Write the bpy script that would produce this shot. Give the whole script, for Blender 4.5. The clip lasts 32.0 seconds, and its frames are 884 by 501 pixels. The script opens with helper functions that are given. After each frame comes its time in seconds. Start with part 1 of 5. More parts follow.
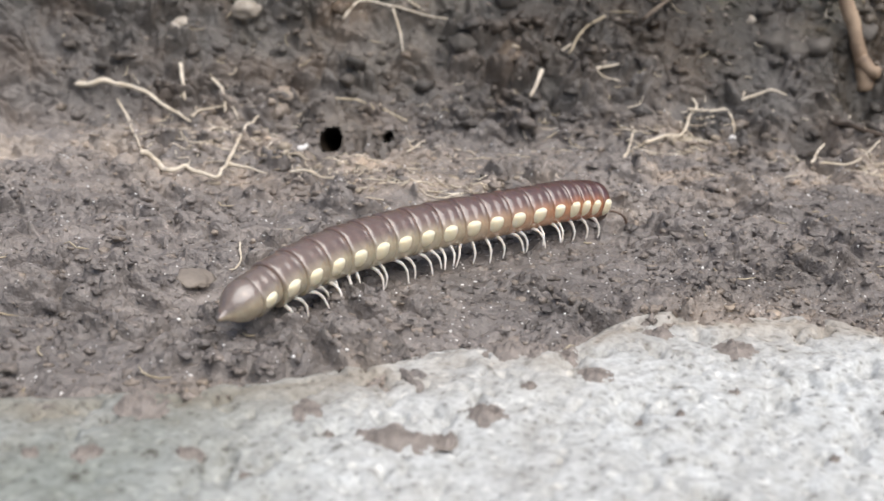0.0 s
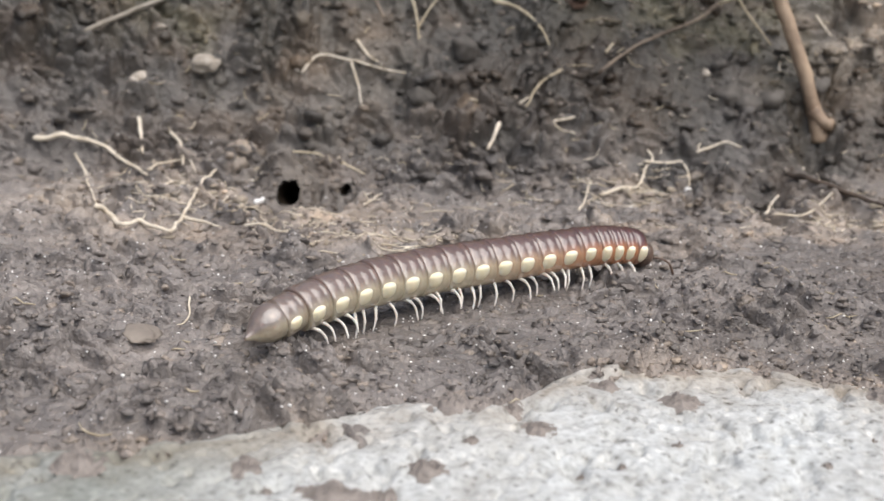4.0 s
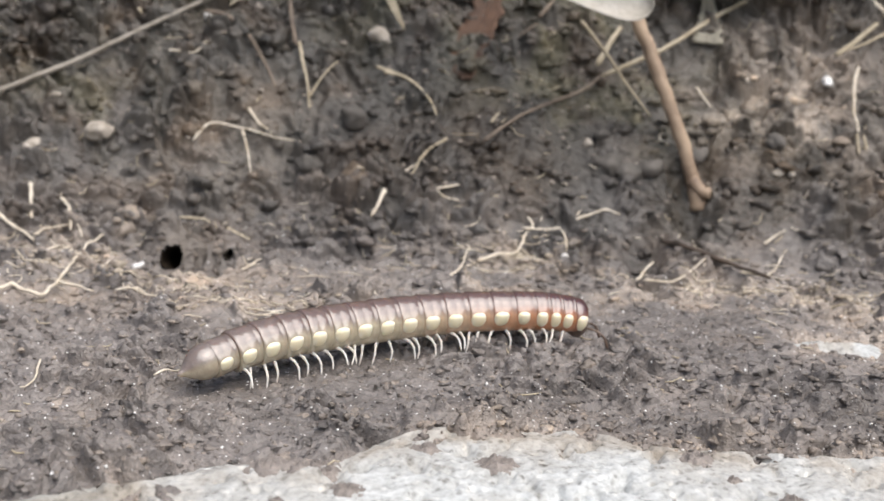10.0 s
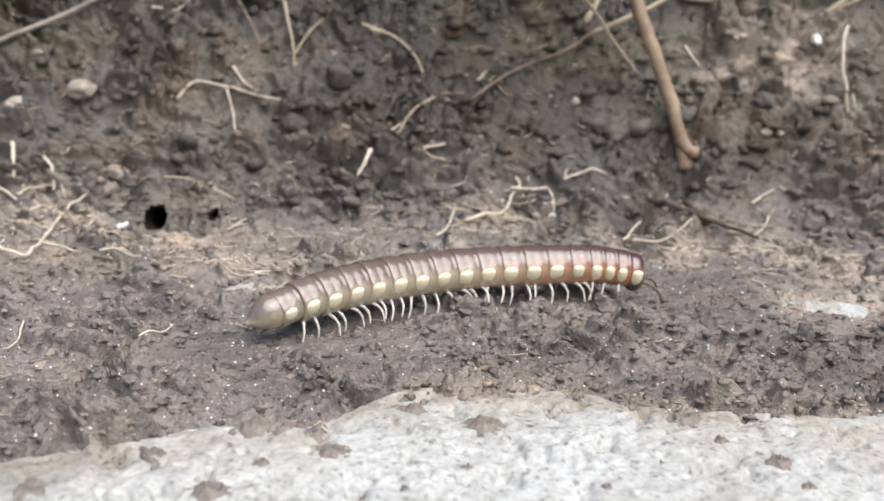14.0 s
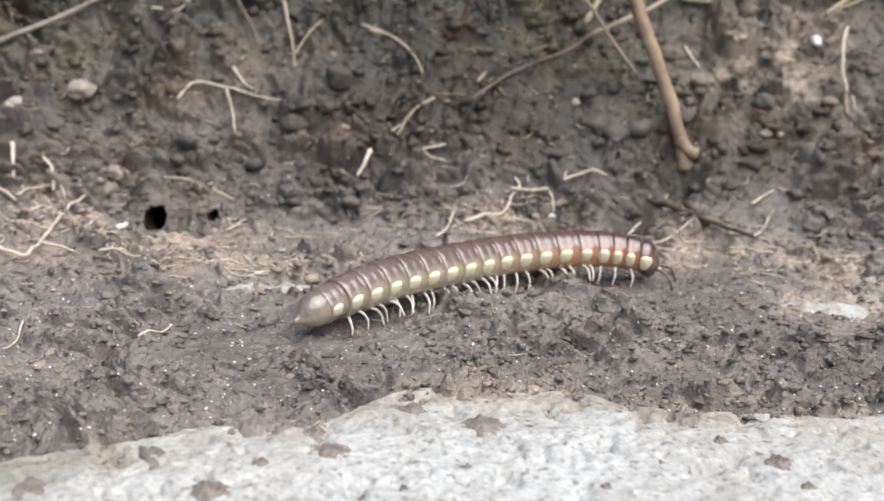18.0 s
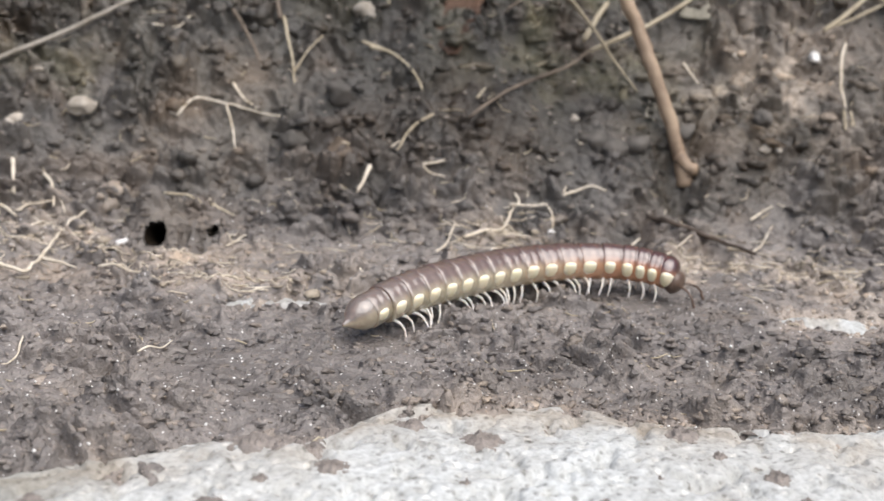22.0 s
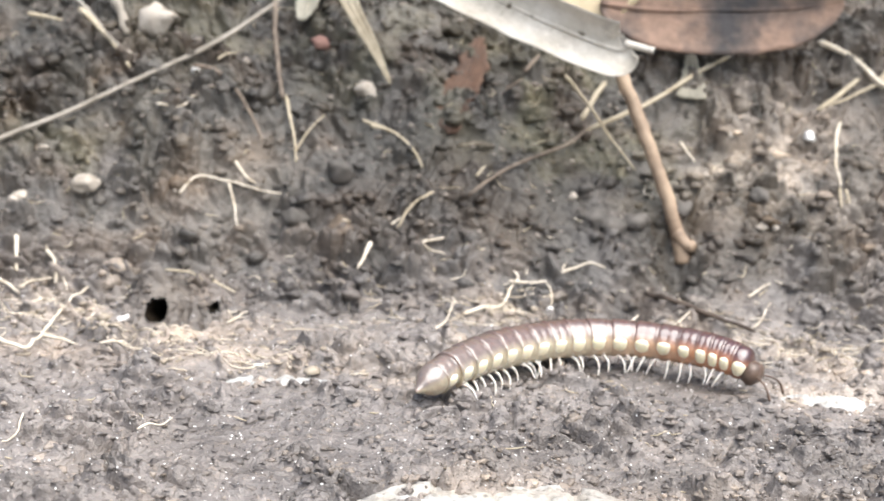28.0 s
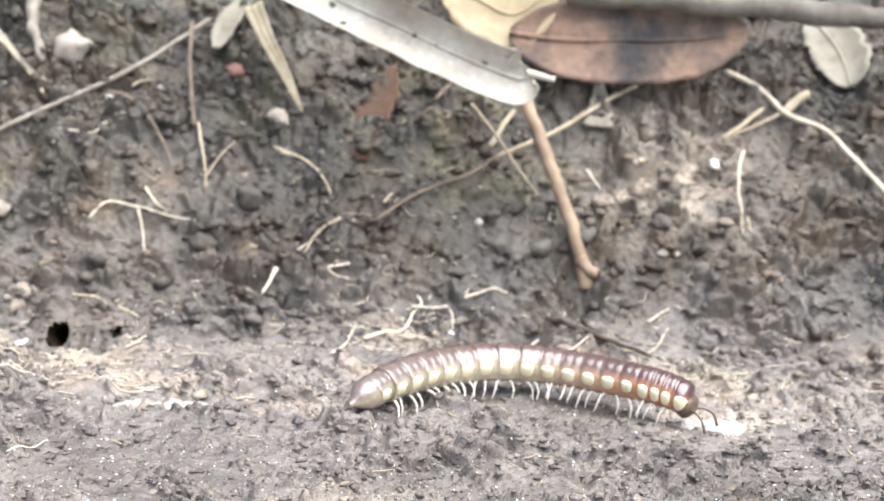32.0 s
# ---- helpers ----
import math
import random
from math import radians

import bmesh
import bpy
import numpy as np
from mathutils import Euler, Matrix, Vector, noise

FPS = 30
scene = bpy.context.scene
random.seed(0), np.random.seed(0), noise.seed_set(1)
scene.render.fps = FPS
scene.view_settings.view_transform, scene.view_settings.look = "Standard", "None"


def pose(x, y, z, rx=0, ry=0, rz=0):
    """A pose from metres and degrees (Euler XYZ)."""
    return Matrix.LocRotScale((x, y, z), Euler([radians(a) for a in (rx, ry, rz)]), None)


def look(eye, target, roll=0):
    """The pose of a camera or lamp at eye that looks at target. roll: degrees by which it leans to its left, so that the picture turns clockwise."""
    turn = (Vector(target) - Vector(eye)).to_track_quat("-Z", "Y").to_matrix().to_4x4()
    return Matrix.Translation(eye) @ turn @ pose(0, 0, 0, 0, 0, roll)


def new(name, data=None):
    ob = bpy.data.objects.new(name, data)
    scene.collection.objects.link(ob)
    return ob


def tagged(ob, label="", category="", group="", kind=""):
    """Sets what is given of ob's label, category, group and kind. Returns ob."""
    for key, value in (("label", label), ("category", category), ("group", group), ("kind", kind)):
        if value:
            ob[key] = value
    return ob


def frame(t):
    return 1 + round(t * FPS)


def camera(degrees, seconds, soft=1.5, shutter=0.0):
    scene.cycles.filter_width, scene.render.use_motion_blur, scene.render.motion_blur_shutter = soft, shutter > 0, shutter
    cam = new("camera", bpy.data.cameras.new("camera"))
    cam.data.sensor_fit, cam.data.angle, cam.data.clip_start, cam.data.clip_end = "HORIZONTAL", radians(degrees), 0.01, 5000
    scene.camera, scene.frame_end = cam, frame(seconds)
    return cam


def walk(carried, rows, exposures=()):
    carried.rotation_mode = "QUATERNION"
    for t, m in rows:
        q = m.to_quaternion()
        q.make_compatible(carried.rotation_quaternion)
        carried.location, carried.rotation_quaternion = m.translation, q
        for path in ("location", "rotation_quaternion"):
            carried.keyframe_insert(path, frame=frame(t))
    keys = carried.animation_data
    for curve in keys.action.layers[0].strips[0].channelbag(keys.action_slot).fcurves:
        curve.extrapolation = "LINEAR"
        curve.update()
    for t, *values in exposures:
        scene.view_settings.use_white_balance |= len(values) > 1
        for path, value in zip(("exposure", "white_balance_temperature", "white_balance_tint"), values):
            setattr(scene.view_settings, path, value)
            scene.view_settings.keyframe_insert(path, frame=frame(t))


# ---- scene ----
cam = camera(40, 32.0, soft=1.5)
cam.data.dof.use_dof, cam.data.dof.focus_distance, cam.data.dof.aperture_fstop = True, 0.054, 100
PATH = [
    (0.0, look((-0.00093, -0.04210, 0.01880), (-0.00738, 0.01406, -0.00132), 1.97)),
    (0.5, look((-0.00056, -0.04222, 0.01885), (-0.00730, 0.01427, -0.00022), 2.11)),
    (1.0, look((-0.00055, -0.04214, 0.01887), (-0.00705, 0.01422, -0.00066), 2.07)),
    (1.5, look((-0.00049, -0.04242, 0.01896), (-0.00742, 0.01448, 0.00122), 1.92)),
    (2.0, look((-0.00020, -0.04201, 0.01899), (-0.00651, 0.01453, -0.00008), 1.90)),
    (2.5, look((0.00005, -0.04205, 0.01899), (-0.00669, 0.01455, 0.00023), 1.88)),
    (3.0, look((0.00033, -0.04200, 0.01899), (-0.00574, 0.01485, 0.00079), 1.96)),
    (3.5, look((0.00037, -0.04198, 0.01905), (-0.00545, 0.01503, 0.00127), 1.94)),
    (5.5, look((0.00032, -0.04183, 0.01888), (-0.00440, 0.01530, 0.00114), 2.39)),
    (6.0, look((0.00326, -0.04209, 0.01931), (-0.00232, 0.01511, 0.00206), 2.39)),
    (6.5, look((0.00575, -0.04230, 0.01947), (0.00061, 0.01459, 0.00111), 2.40)),
    (7.0, look((0.00652, -0.04219, 0.01954), (0.00157, 0.01472, 0.00118), 2.47)),
    (7.5, look((0.00655, -0.04203, 0.01953), (0.00222, 0.01464, 0.00032), 2.54)),
    (8.0, look((0.00654, -0.04208, 0.01954), (0.00191, 0.01463, 0.00048), 2.52)),
    (8.5, look((0.00660, -0.04219, 0.01960), (0.00217, 0.01486, 0.00155), 2.49)),
    (9.0, look((0.00657, -0.04227, 0.01957), (0.00211, 0.01494, 0.00203), 2.50)),
    (9.5, look((0.00656, -0.04225, 0.01961), (0.00213, 0.01485, 0.00172), 2.50)),
    (10.0, look((0.00661, -0.04270, 0.01972), (0.00188, 0.01528, 0.00503), 2.45)),
    (10.5, look((0.00661, -0.04268, 0.01980), (0.00196, 0.01537, 0.00537), 2.46)),
    (11.0, look((0.00665, -0.04257, 0.01967), (0.00218, 0.01540, 0.00485), 2.48)),
    (11.5, look((0.00660, -0.04251, 0.01973), (0.00235, 0.01536, 0.00446), 2.52)),
    (12.0, look((0.00663, -0.04254, 0.01970), (0.00236, 0.01536, 0.00457), 2.50)),
    (12.5, look((0.00663, -0.04228, 0.01961), (0.00268, 0.01526, 0.00308), 2.60)),
    (13.0, look((0.00659, -0.04236, 0.01963), (0.00265, 0.01525, 0.00333), 2.56)),
    (13.5, look((0.00665, -0.04241, 0.01974), (0.00259, 0.01527, 0.00372), 2.54)),
    (14.0, look((0.00663, -0.04230, 0.01965), (0.00264, 0.01521, 0.00305), 2.57)),
    (14.5, look((0.00667, -0.04228, 0.01959), (0.00265, 0.01522, 0.00293), 2.50)),
    (16.5, look((0.00663, -0.04234, 0.01959), (0.00260, 0.01530, 0.00342), 2.60)),
    (17.0, look((0.00663, -0.04234, 0.01957), (0.00260, 0.01528, 0.00331), 2.62)),
    (17.5, look((0.00668, -0.04230, 0.01957), (0.00264, 0.01526, 0.00315), 2.61)),
    (18.0, look((0.00666, -0.04231, 0.01956), (0.00266, 0.01523, 0.00306), 2.62)),
    (18.5, look((0.00666, -0.04230, 0.01957), (0.00265, 0.01535, 0.00343), 2.63)),
    (19.0, look((0.00666, -0.04235, 0.01959), (0.00264, 0.01531, 0.00348), 2.61)),
    (19.5, look((0.00667, -0.04229, 0.01955), (0.00267, 0.01528, 0.00313), 2.61)),
    (20.0, look((0.00668, -0.04228, 0.01955), (0.00267, 0.01528, 0.00313), 2.61)),
    (20.5, look((0.00665, -0.04229, 0.01958), (0.00266, 0.01531, 0.00329), 2.60)),
    (21.0, look((0.00667, -0.04241, 0.01961), (0.00258, 0.01543, 0.00417), 2.61)),
    (21.5, look((0.00666, -0.04245, 0.01960), (0.00253, 0.01542, 0.00433), 2.58)),
    (22.0, look((0.00666, -0.04240, 0.01960), (0.00264, 0.01535, 0.00384), 2.63)),
    (22.5, look((0.00667, -0.04239, 0.01957), (0.00264, 0.01535, 0.00375), 2.62)),
    (23.0, look((0.00665, -0.04239, 0.01963), (0.00262, 0.01535, 0.00385), 2.61)),
    (23.5, look((0.00665, -0.04238, 0.01962), (0.00265, 0.01540, 0.00397), 2.62)),
    (24.0, look((0.00667, -0.04235, 0.01955), (0.00266, 0.01537, 0.00366), 2.62)),
    (24.5, look((0.00670, -0.04240, 0.01957), (0.00263, 0.01541, 0.00403), 2.59)),
    (26.5, look((0.00664, -0.04255, 0.01967), (0.00258, 0.01552, 0.00513), 2.62)),
    (27.0, look((0.00667, -0.04268, 0.01977), (0.00250, 0.01565, 0.00633), 2.59)),
    (27.5, look((0.00669, -0.04284, 0.01985), (0.00243, 0.01573, 0.00757), 2.59)),
    (28.0, look((0.00673, -0.04283, 0.01982), (0.00246, 0.01577, 0.00766), 2.61)),
    (28.5, look((0.00673, -0.04280, 0.01976), (0.00251, 0.01572, 0.00724), 2.61)),
    (29.0, look((0.00671, -0.04281, 0.01979), (0.00252, 0.01573, 0.00732), 2.60)),
    (29.5, look((0.00673, -0.04280, 0.01981), (0.00257, 0.01572, 0.00723), 2.58)),
    (30.0, look((0.00667, -0.04283, 0.01981), (0.00249, 0.01579, 0.00774), 2.60)),
    (30.5, look((0.00675, -0.04279, 0.01987), (0.00271, 0.01584, 0.00777), 2.69)),
    (31.0, look((0.00860, -0.04316, 0.02008), (0.00447, 0.01548, 0.00803), 2.68)),
    (31.5, look((0.01019, -0.04313, 0.02012), (0.00663, 0.01567, 0.00872), 2.81)),
    (32.0, look((0.01197, -0.04343, 0.02024), (0.00850, 0.01548, 0.00937), 2.88)),
]
walk(cam, PATH, exposures=[(0.0, 0.06, 6500, 10), (6.0, 0.1, 6500, 10), (9.0, 0.12, 6500, 10), (10.0, 0.22, 6500, 10), (11.0, 0.5, 6500, 10), (12.0, 0.3, 6500, 10), (13.0, 0.22, 6500, 10),
                           (24.0, 0.2, 6450, 10), (26.5, 0.3, 6450, 9.5), (27.0, 0.44, 6450, 9), (28.0, 0.95, 6400, 8.5), (30.5, 1.06, 6300, 8), (31.0, 1.14, 6300, 8), (32.0, 1.06, 6300, 8)])


# ---- light ----
world = bpy.data.worlds.new("sky")
scene.world = world
world.use_nodes = True
wn = world.node_tree.nodes
sky = wn.new("ShaderNodeTexSky")
sky.sky_type, sky.sun_disc = "NISHITA", False
sky.sun_elevation, sky.sun_rotation = radians(64), radians(132)
sky.air_density, sky.dust_density = 1.0, 4.0
wn["Background"].inputs["Strength"].default_value = 0.1
world.node_tree.links.new(sky.outputs[0], wn["Background"].inputs["Color"])
sun = new("sun", bpy.data.lights.new("sun", "SUN"))
sun.data.energy, sun.data.angle, sun.data.color = 3.4, radians(78), (1.0, 0.975, 0.945)
sun.matrix_basis = look((0.16, -0.17, 0.53), (0, 0, 0))

# ---- plan: all numbers below are centimetres ----
CM = 0.01


def lattice(n, seed):
    """Smooth value noise on an n x n lattice, as a sampler of arrays."""
    grid = np.random.RandomState(seed).rand(n, n)

    def sample(x, y):
        xi, yi = np.floor(x).astype(int), np.floor(y).astype(int)
        u, v = x - xi, y - yi
        u, v = u * u * (3 - 2 * u), v * v * (3 - 2 * v)
        g = lambda a, b: grid[a % n, b % n]
        return ((g(xi, yi) * (1 - u) + g(xi + 1, yi) * u) * (1 - v) + (g(xi, yi + 1) * (1 - u) + g(xi + 1, yi + 1) * u) * v) * 2 - 1

    return sample


NOISES = [lattice(97, s) for s in range(8)]


def fbm(x, y, size, octaves=4, start=0, gain=0.5):
    out, amp = 0, 1.0
    for k in range(octaves):
        c, s = math.cos(0.6 * k + 0.3), math.sin(0.6 * k + 0.3)
        out = out + amp * NOISES[(start + k) % 8]((c * x - s * y) / size + 31.7 * k, (s * x + c * y) / size + 17.3 * k)
        amp, size = amp * gain, size * 0.5
    return out


CELLS = {}


def cells(x, y, size, seed):
    """Jittered cells: each point's cell value, its tilt, and the gap to the next cell (0 on the joint)."""
    n = 128
    if seed not in CELLS:
        CELLS[seed] = np.random.RandomState(seed).rand(5, n, n)
    jx, jy, val, tx, ty = CELLS[seed]
    x, y = x / size, y / size
    xi, yi = np.floor(x).astype(int), np.floor(y).astype(int)
    best, second = np.full(x.shape, 9.0), np.full(x.shape, 9.0)
    value, slope = np.zeros(x.shape), np.zeros(x.shape)
    for a in (-1, 0, 1):
        for b in (-1, 0, 1):
            i, j = (xi + a) % n, (yi + b) % n
            dx, dy = x - (xi + a + jx[i, j]), y - (yi + b + jy[i, j])
            d = np.hypot(dx, dy)
            near = d < best
            second = np.where(near, best, np.minimum(second, d))
            value = np.where(near, val[i, j], value)
            slope = np.where(near, dx * (tx[i, j] - 0.5) + dy * (ty[i, j] - 0.7), slope)
            best = np.where(near, d, best)
    return value, slope, second - best


# where the soil ends on the slab
EDGE = [(-60, -0.95), (-2.6, -0.92), (-2.0, -0.84), (-1.4, -0.68), (-0.87, -0.34), (-0.48, -0.16), (-0.05, -0.02), (0.06, 0.18), (0.25, 0.38),
        (0.6, 0.45), (0.9, 0.5), (1.25, 0.41), (1.7, 0.4), (2.05, 0.4), (2.3, 0.55), (3.2, 0.75), (60, 0.9)]
# bare spots in the soil: x, y, half width, half depth
BARE = [(2.3, 2.08, 0.24, 0.12), (-0.6, 1.75, 0.3, 0.1), (-0.55, -0.02, 0.13, 0.05), (-0.3, 0.12, 0.06, 0.04), (2.75, 0.9, 0.12, 0.05)]
# hollows: x, y, radius, depth
DENTS = [(1.66, 3.66, 0.16, 0.22), (1.35, 3.3, 0.12, 0.16), (1.35, 2.85, 0.1, 0.14), (1.85, 3.1, 0.1, 0.1), (-0.33, 3.55, 0.08, 0.1), (-1.44, 2.9, 0.03, 0.12), (-1.95, 2.1, 0.1, 0.06)]
# burrows: x, y and z of the mouth, radius
BURROWS = [(-1.61, 2.86, 0.01, 0.07), (-1.28, 2.97, 0.03, 0.03)]
SINK = radians(16)
# tan dry patches matted with roots: x, y, half width, half depth
TAN = [(-2.2, 2.75, 0.55, 0.4), (-1.35, 2.5, 0.55, 0.3), (0.62, 3.2, 0.35, 0.25), (1.9, 3.0, 0.7, 0.22), (2.7, 2.7, 0.5, 0.3), (-0.8, 2.0, 0.6, 0.22), (0.0, 1.8, 0.3, 0.12), (-2.3, 2.0, 0.5, 0.15), (2.3, 4.2, 0.5, 0.3), (2.3, 2.1, 0.5, 0.25), (-0.6, 1.75, 0.4, 0.14)]
# darkened patches, in front moist soil with its small shadows put into the colour: x, y, half width, half depth,
# strength
DARKENED = [(2.2, 3.85, 0.6, 0.3, 1.0), (0.62, 4.0, 0.5, 0.45, 1.0), (1.5, 3.75, 0.22, 0.25, 1.0), (0.55, 4.9, 0.8, 0.35, 1.0), (-2.9, 4.1, 0.35, 0.25, 1.0),
        (-1.45, 3.0, 0.4, 0.25, 0.5), (1.5, 1.0, 1.7, 0.4, 0.3), (-0.9, 0.6, 0.6, 0.6, 0.25), (0.9, 1.35, 0.5, 0.2, 0.3)]



def base_z(x, y):
    """The large form of the soil: a flat strip and the bank behind it."""
    rise = y - (3.35 + 0.08 * np.clip(x, -8, 8))
    soft = 0.12 * np.logaddexp(0, rise / 0.12)
    return 4.6 * np.tanh(1.2 * soft / 4.6)


def bank_share(x, y):
    return np.clip((y - (2.95 + 0.08 * np.clip(x, -8, 8))) / 0.6, 0, 1)


def clumps(x, v, bank):
    """Rounded clods of three sizes, parted by creases."""
    wx, wy = x + 0.06 * fbm(x, v, 0.22, 2, 1), v + 0.06 * fbm(x, v, 0.22, 2, 6)
    patchy = np.clip(0.85 + 0.8 * fbm(x, v, 0.5, 3, 5), 0.4, 1.3)
    z = 0
    for size, high, tilt, soft, seed in ((0.34, 0.055, 0.055, 0.24, 3), (0.17, 0.04, 0.045, 0.2, 4), (0.09, 0.018, 0.025, 0.24, 5)):
        value, slope, gap = cells(wx * 0.85, wy * 1.2, size, seed)
        z = z + (1 - np.exp(-((gap / soft) ** 2))) * (high * (0.25 + value) + tilt * slope) - 0.35 * high * np.exp(-((gap / 0.13) ** 2))
    z = (1.0 + 0.35 * bank) * patchy * z - 0.06
    for size, high, seed in ((0.085, 0.022, 6), (0.044, 0.015, 7)):
        value, slope, gap = cells(wx * 0.8, wy * 1.25, size, seed)
        z = z + (1 - np.exp(-((gap / 0.35) ** 2))) * high * (value - 0.1)
    near = 1.0
    for hx, hy, hz, r in BURROWS:
        near = near * (1 - 0.85 * np.exp(-(((x - hx) / (1.7 * r)) ** 2) - ((v - hy) / 0.1) ** 2))
    z = np.where(z < -0.02, -0.02 + 0.3 * (z + 0.02), z)
    return z * near


def soil_lean(x, y):
    """How far the clods lean out over the creases before them."""
    return -0.45 * clumps(x, y + 0.47 * base_z(x, y), bank_share(x, y)) * np.clip((y - np.interp(x, *np.array(EDGE).T)) / 0.3, 0, 1)


def soil_z(x, y):
    edge = np.interp(x, *np.array(EDGE).T) + 0.11 * fbm(x, y, 0.4, 5, 3, 0.7)
    d = y - edge
    cover = np.where(d > 0, 0.065 * np.tanh(d / 0.22), 0.3 * d)
    cover = np.where(d < -0.3, -0.09 - np.clip((-d - 0.3) * 6, 0, 4.5), cover)
    form = base_z(x, y)
    v = y + 0.47 * form  # runs up the slope, so that lumps keep their shape there
    bank = bank_share(x, y)
    calm = 1 - 0.1 * np.exp(-(((y - 1.6) / 0.8) ** 2))
    rough = (0.03 + 0.08 * bank) * fbm(x, v, 0.8, 3, 0) + (0.014 + 0.025 * bank) * calm * fbm(x, v, 0.25, 4, 2, 0.65)
    z = form + cover - 0.055 + rough
    z = z + clumps(x, v, bank)
    z = z + 0.006 * fbm(x, v, 0.07, 2, 3, 0.6)
    z = z - 0.02 * np.clip(fbm(x, v, 0.17, 3, 4, 0.6) - 0.5, 0, 0.5)
    for bx, by, rx, ry in BARE:
        q = ((x - bx) / rx) ** 2 + ((y - by) / ry) ** 2
        z = z - 0.16 * np.exp(-q * 1.1) * (1 + 0.7 * fbm(x, y, 0.15, 3, 1))
    for hx, hy, hz, r in BURROWS:
        z = z - 0.14 * np.exp(-(((x - hx) / (2.6 * r)) ** 2) - ((y - hy + 0.16) / 0.2) ** 2)
        z = z + 2.6 * r * (1 + 0.25 * fbm(x, v, 0.16, 3, 2)) * np.exp(-(((x - hx) / (2.6 * r)) ** 2) - ((y - hy - 0.17) / 0.13) ** 2)
    for hx, hy, r, depth in DENTS:
        q = np.hypot((x - hx) / r, (y - hy - 0.6 * r) / (1.8 * r))
        z = z - depth * np.exp(-(q ** 3)) * (1 + 0.5 * fbm(x, y, 0.12, 3, 5))
    return z


def terraced(q):
    """Steps with short steep risers."""
    whole = np.floor(q)
    f = np.clip((q - whole) / 0.3, 0, 1)
    return whole + f * f * (3 - 2 * f)


def slab_z(x, y):
    pits = np.clip(fbm(x, y * 0.8, 0.12, 4, 6, 0.6) - 0.45, 0, 1)
    chips = np.clip(fbm(x, y, 0.05, 2, 2, 0.6) - 0.55, 0, 1)
    z = -0.012 + 0.014 * fbm(x, y, 0.9, 3, 4) + 0.009 * terraced(1.6 * fbm(x, y, 0.5, 4, 1, 0.55)) + 0.005 * fbm(x, y, 0.14, 3, 5, 0.6)
    z = z + 0.004 * fbm(x, y, 0.04, 2, 3, 0.6) - 0.06 * pits - 0.06 * chips
    under = np.clip((y - np.interp(x, *np.array(EDGE).T) - 0.08) / 0.3, 0, 1)
    for bx, by, rx, ry in BARE[:2]:
        under = under * (1 - np.exp(-(((x - bx) / rx) ** 2 + ((y - by) / ry) ** 2) * 0.3))
    return z - 0.13 * under


def spread(lo, hi, step, far):
    """Coordinates with a fine step from lo to hi, growing to far on both sides."""
    inner = list(np.arange(lo, hi, step))
    out, d, up, down = [], step, [inner[-1]], [inner[0]]
    while up[-1] < far:
        d *= 1.35
        up.append(up[-1] + d)
        down.append(down[-1] - d)
    return np.array(down[:0:-1] + inner + up[1:])


def soil_rows():
    """Rows of the soil sheet, closer together where it is steep."""
    ys = spread(-1.1, 5.4, 0.0125, 30000)
    steep = ys[(ys > 3.05) & (ys < 5.3)]
    return np.sort(np.r_[ys, (steep[:-1] + steep[1:]) / 2])


def sheet(name, xs, ys, height, material, zones, open_at=None, lean=None):
    """A height field on the grid xs by ys as a mesh object."""
    X, Y = np.meshgrid(xs, ys)
    Z = height(X, Y)
    co = np.stack([X, Y + lean(X, Y) if lean else Y, Z], -1).reshape(-1, 3) * CM
    nx, ny = len(xs), len(ys)
    i = (np.arange(ny - 1)[:, None] * nx + np.arange(nx - 1)[None]).ravel()
    quads = np.stack([i, i + 1, i + nx + 1, i + nx], -1)
    if open_at:
        quads = quads[~open_at(X, Y, Z).ravel()[quads].any(1)]
    me = bpy.data.meshes.new(name)
    me.vertices.add(len(co)), me.loops.add(quads.size), me.polygons.add(len(quads))
    me.vertices.foreach_set("co", co.ravel())
    me.loops.foreach_set("vertex_index", quads.ravel().astype(np.int32))
    me.polygons.foreach_set("loop_start", np.arange(0, quads.size, 4, dtype=np.int32))
    me.polygons.foreach_set("use_smooth", np.ones(len(quads), dtype=bool))
    me.update(calc_edges=True)
    me.materials.append(material)
    me.attributes.new("zone", "FLOAT_COLOR", "POINT").data.foreach_set("color", zones(X, Y).reshape(-1, 4).astype(np.float32).ravel())
    return new(name, me)


def in_burrow(x, y, z):
    inside = np.zeros(x.shape, dtype=bool)
    for hx, hy, hz, r in BURROWS:
        along = (y - hy) * math.cos(SINK) - (z - hz) * math.sin(SINK)
        up = (y - hy) * math.sin(SINK) + (z - hz) * math.cos(SINK)
        wob = 1 + 0.12 * fbm(x, y + z, 0.1, 2, 2)
        inside |= (np.hypot(x - hx, up) < r * wob) & (along > -0.02) & (along < 0.9)
    return inside


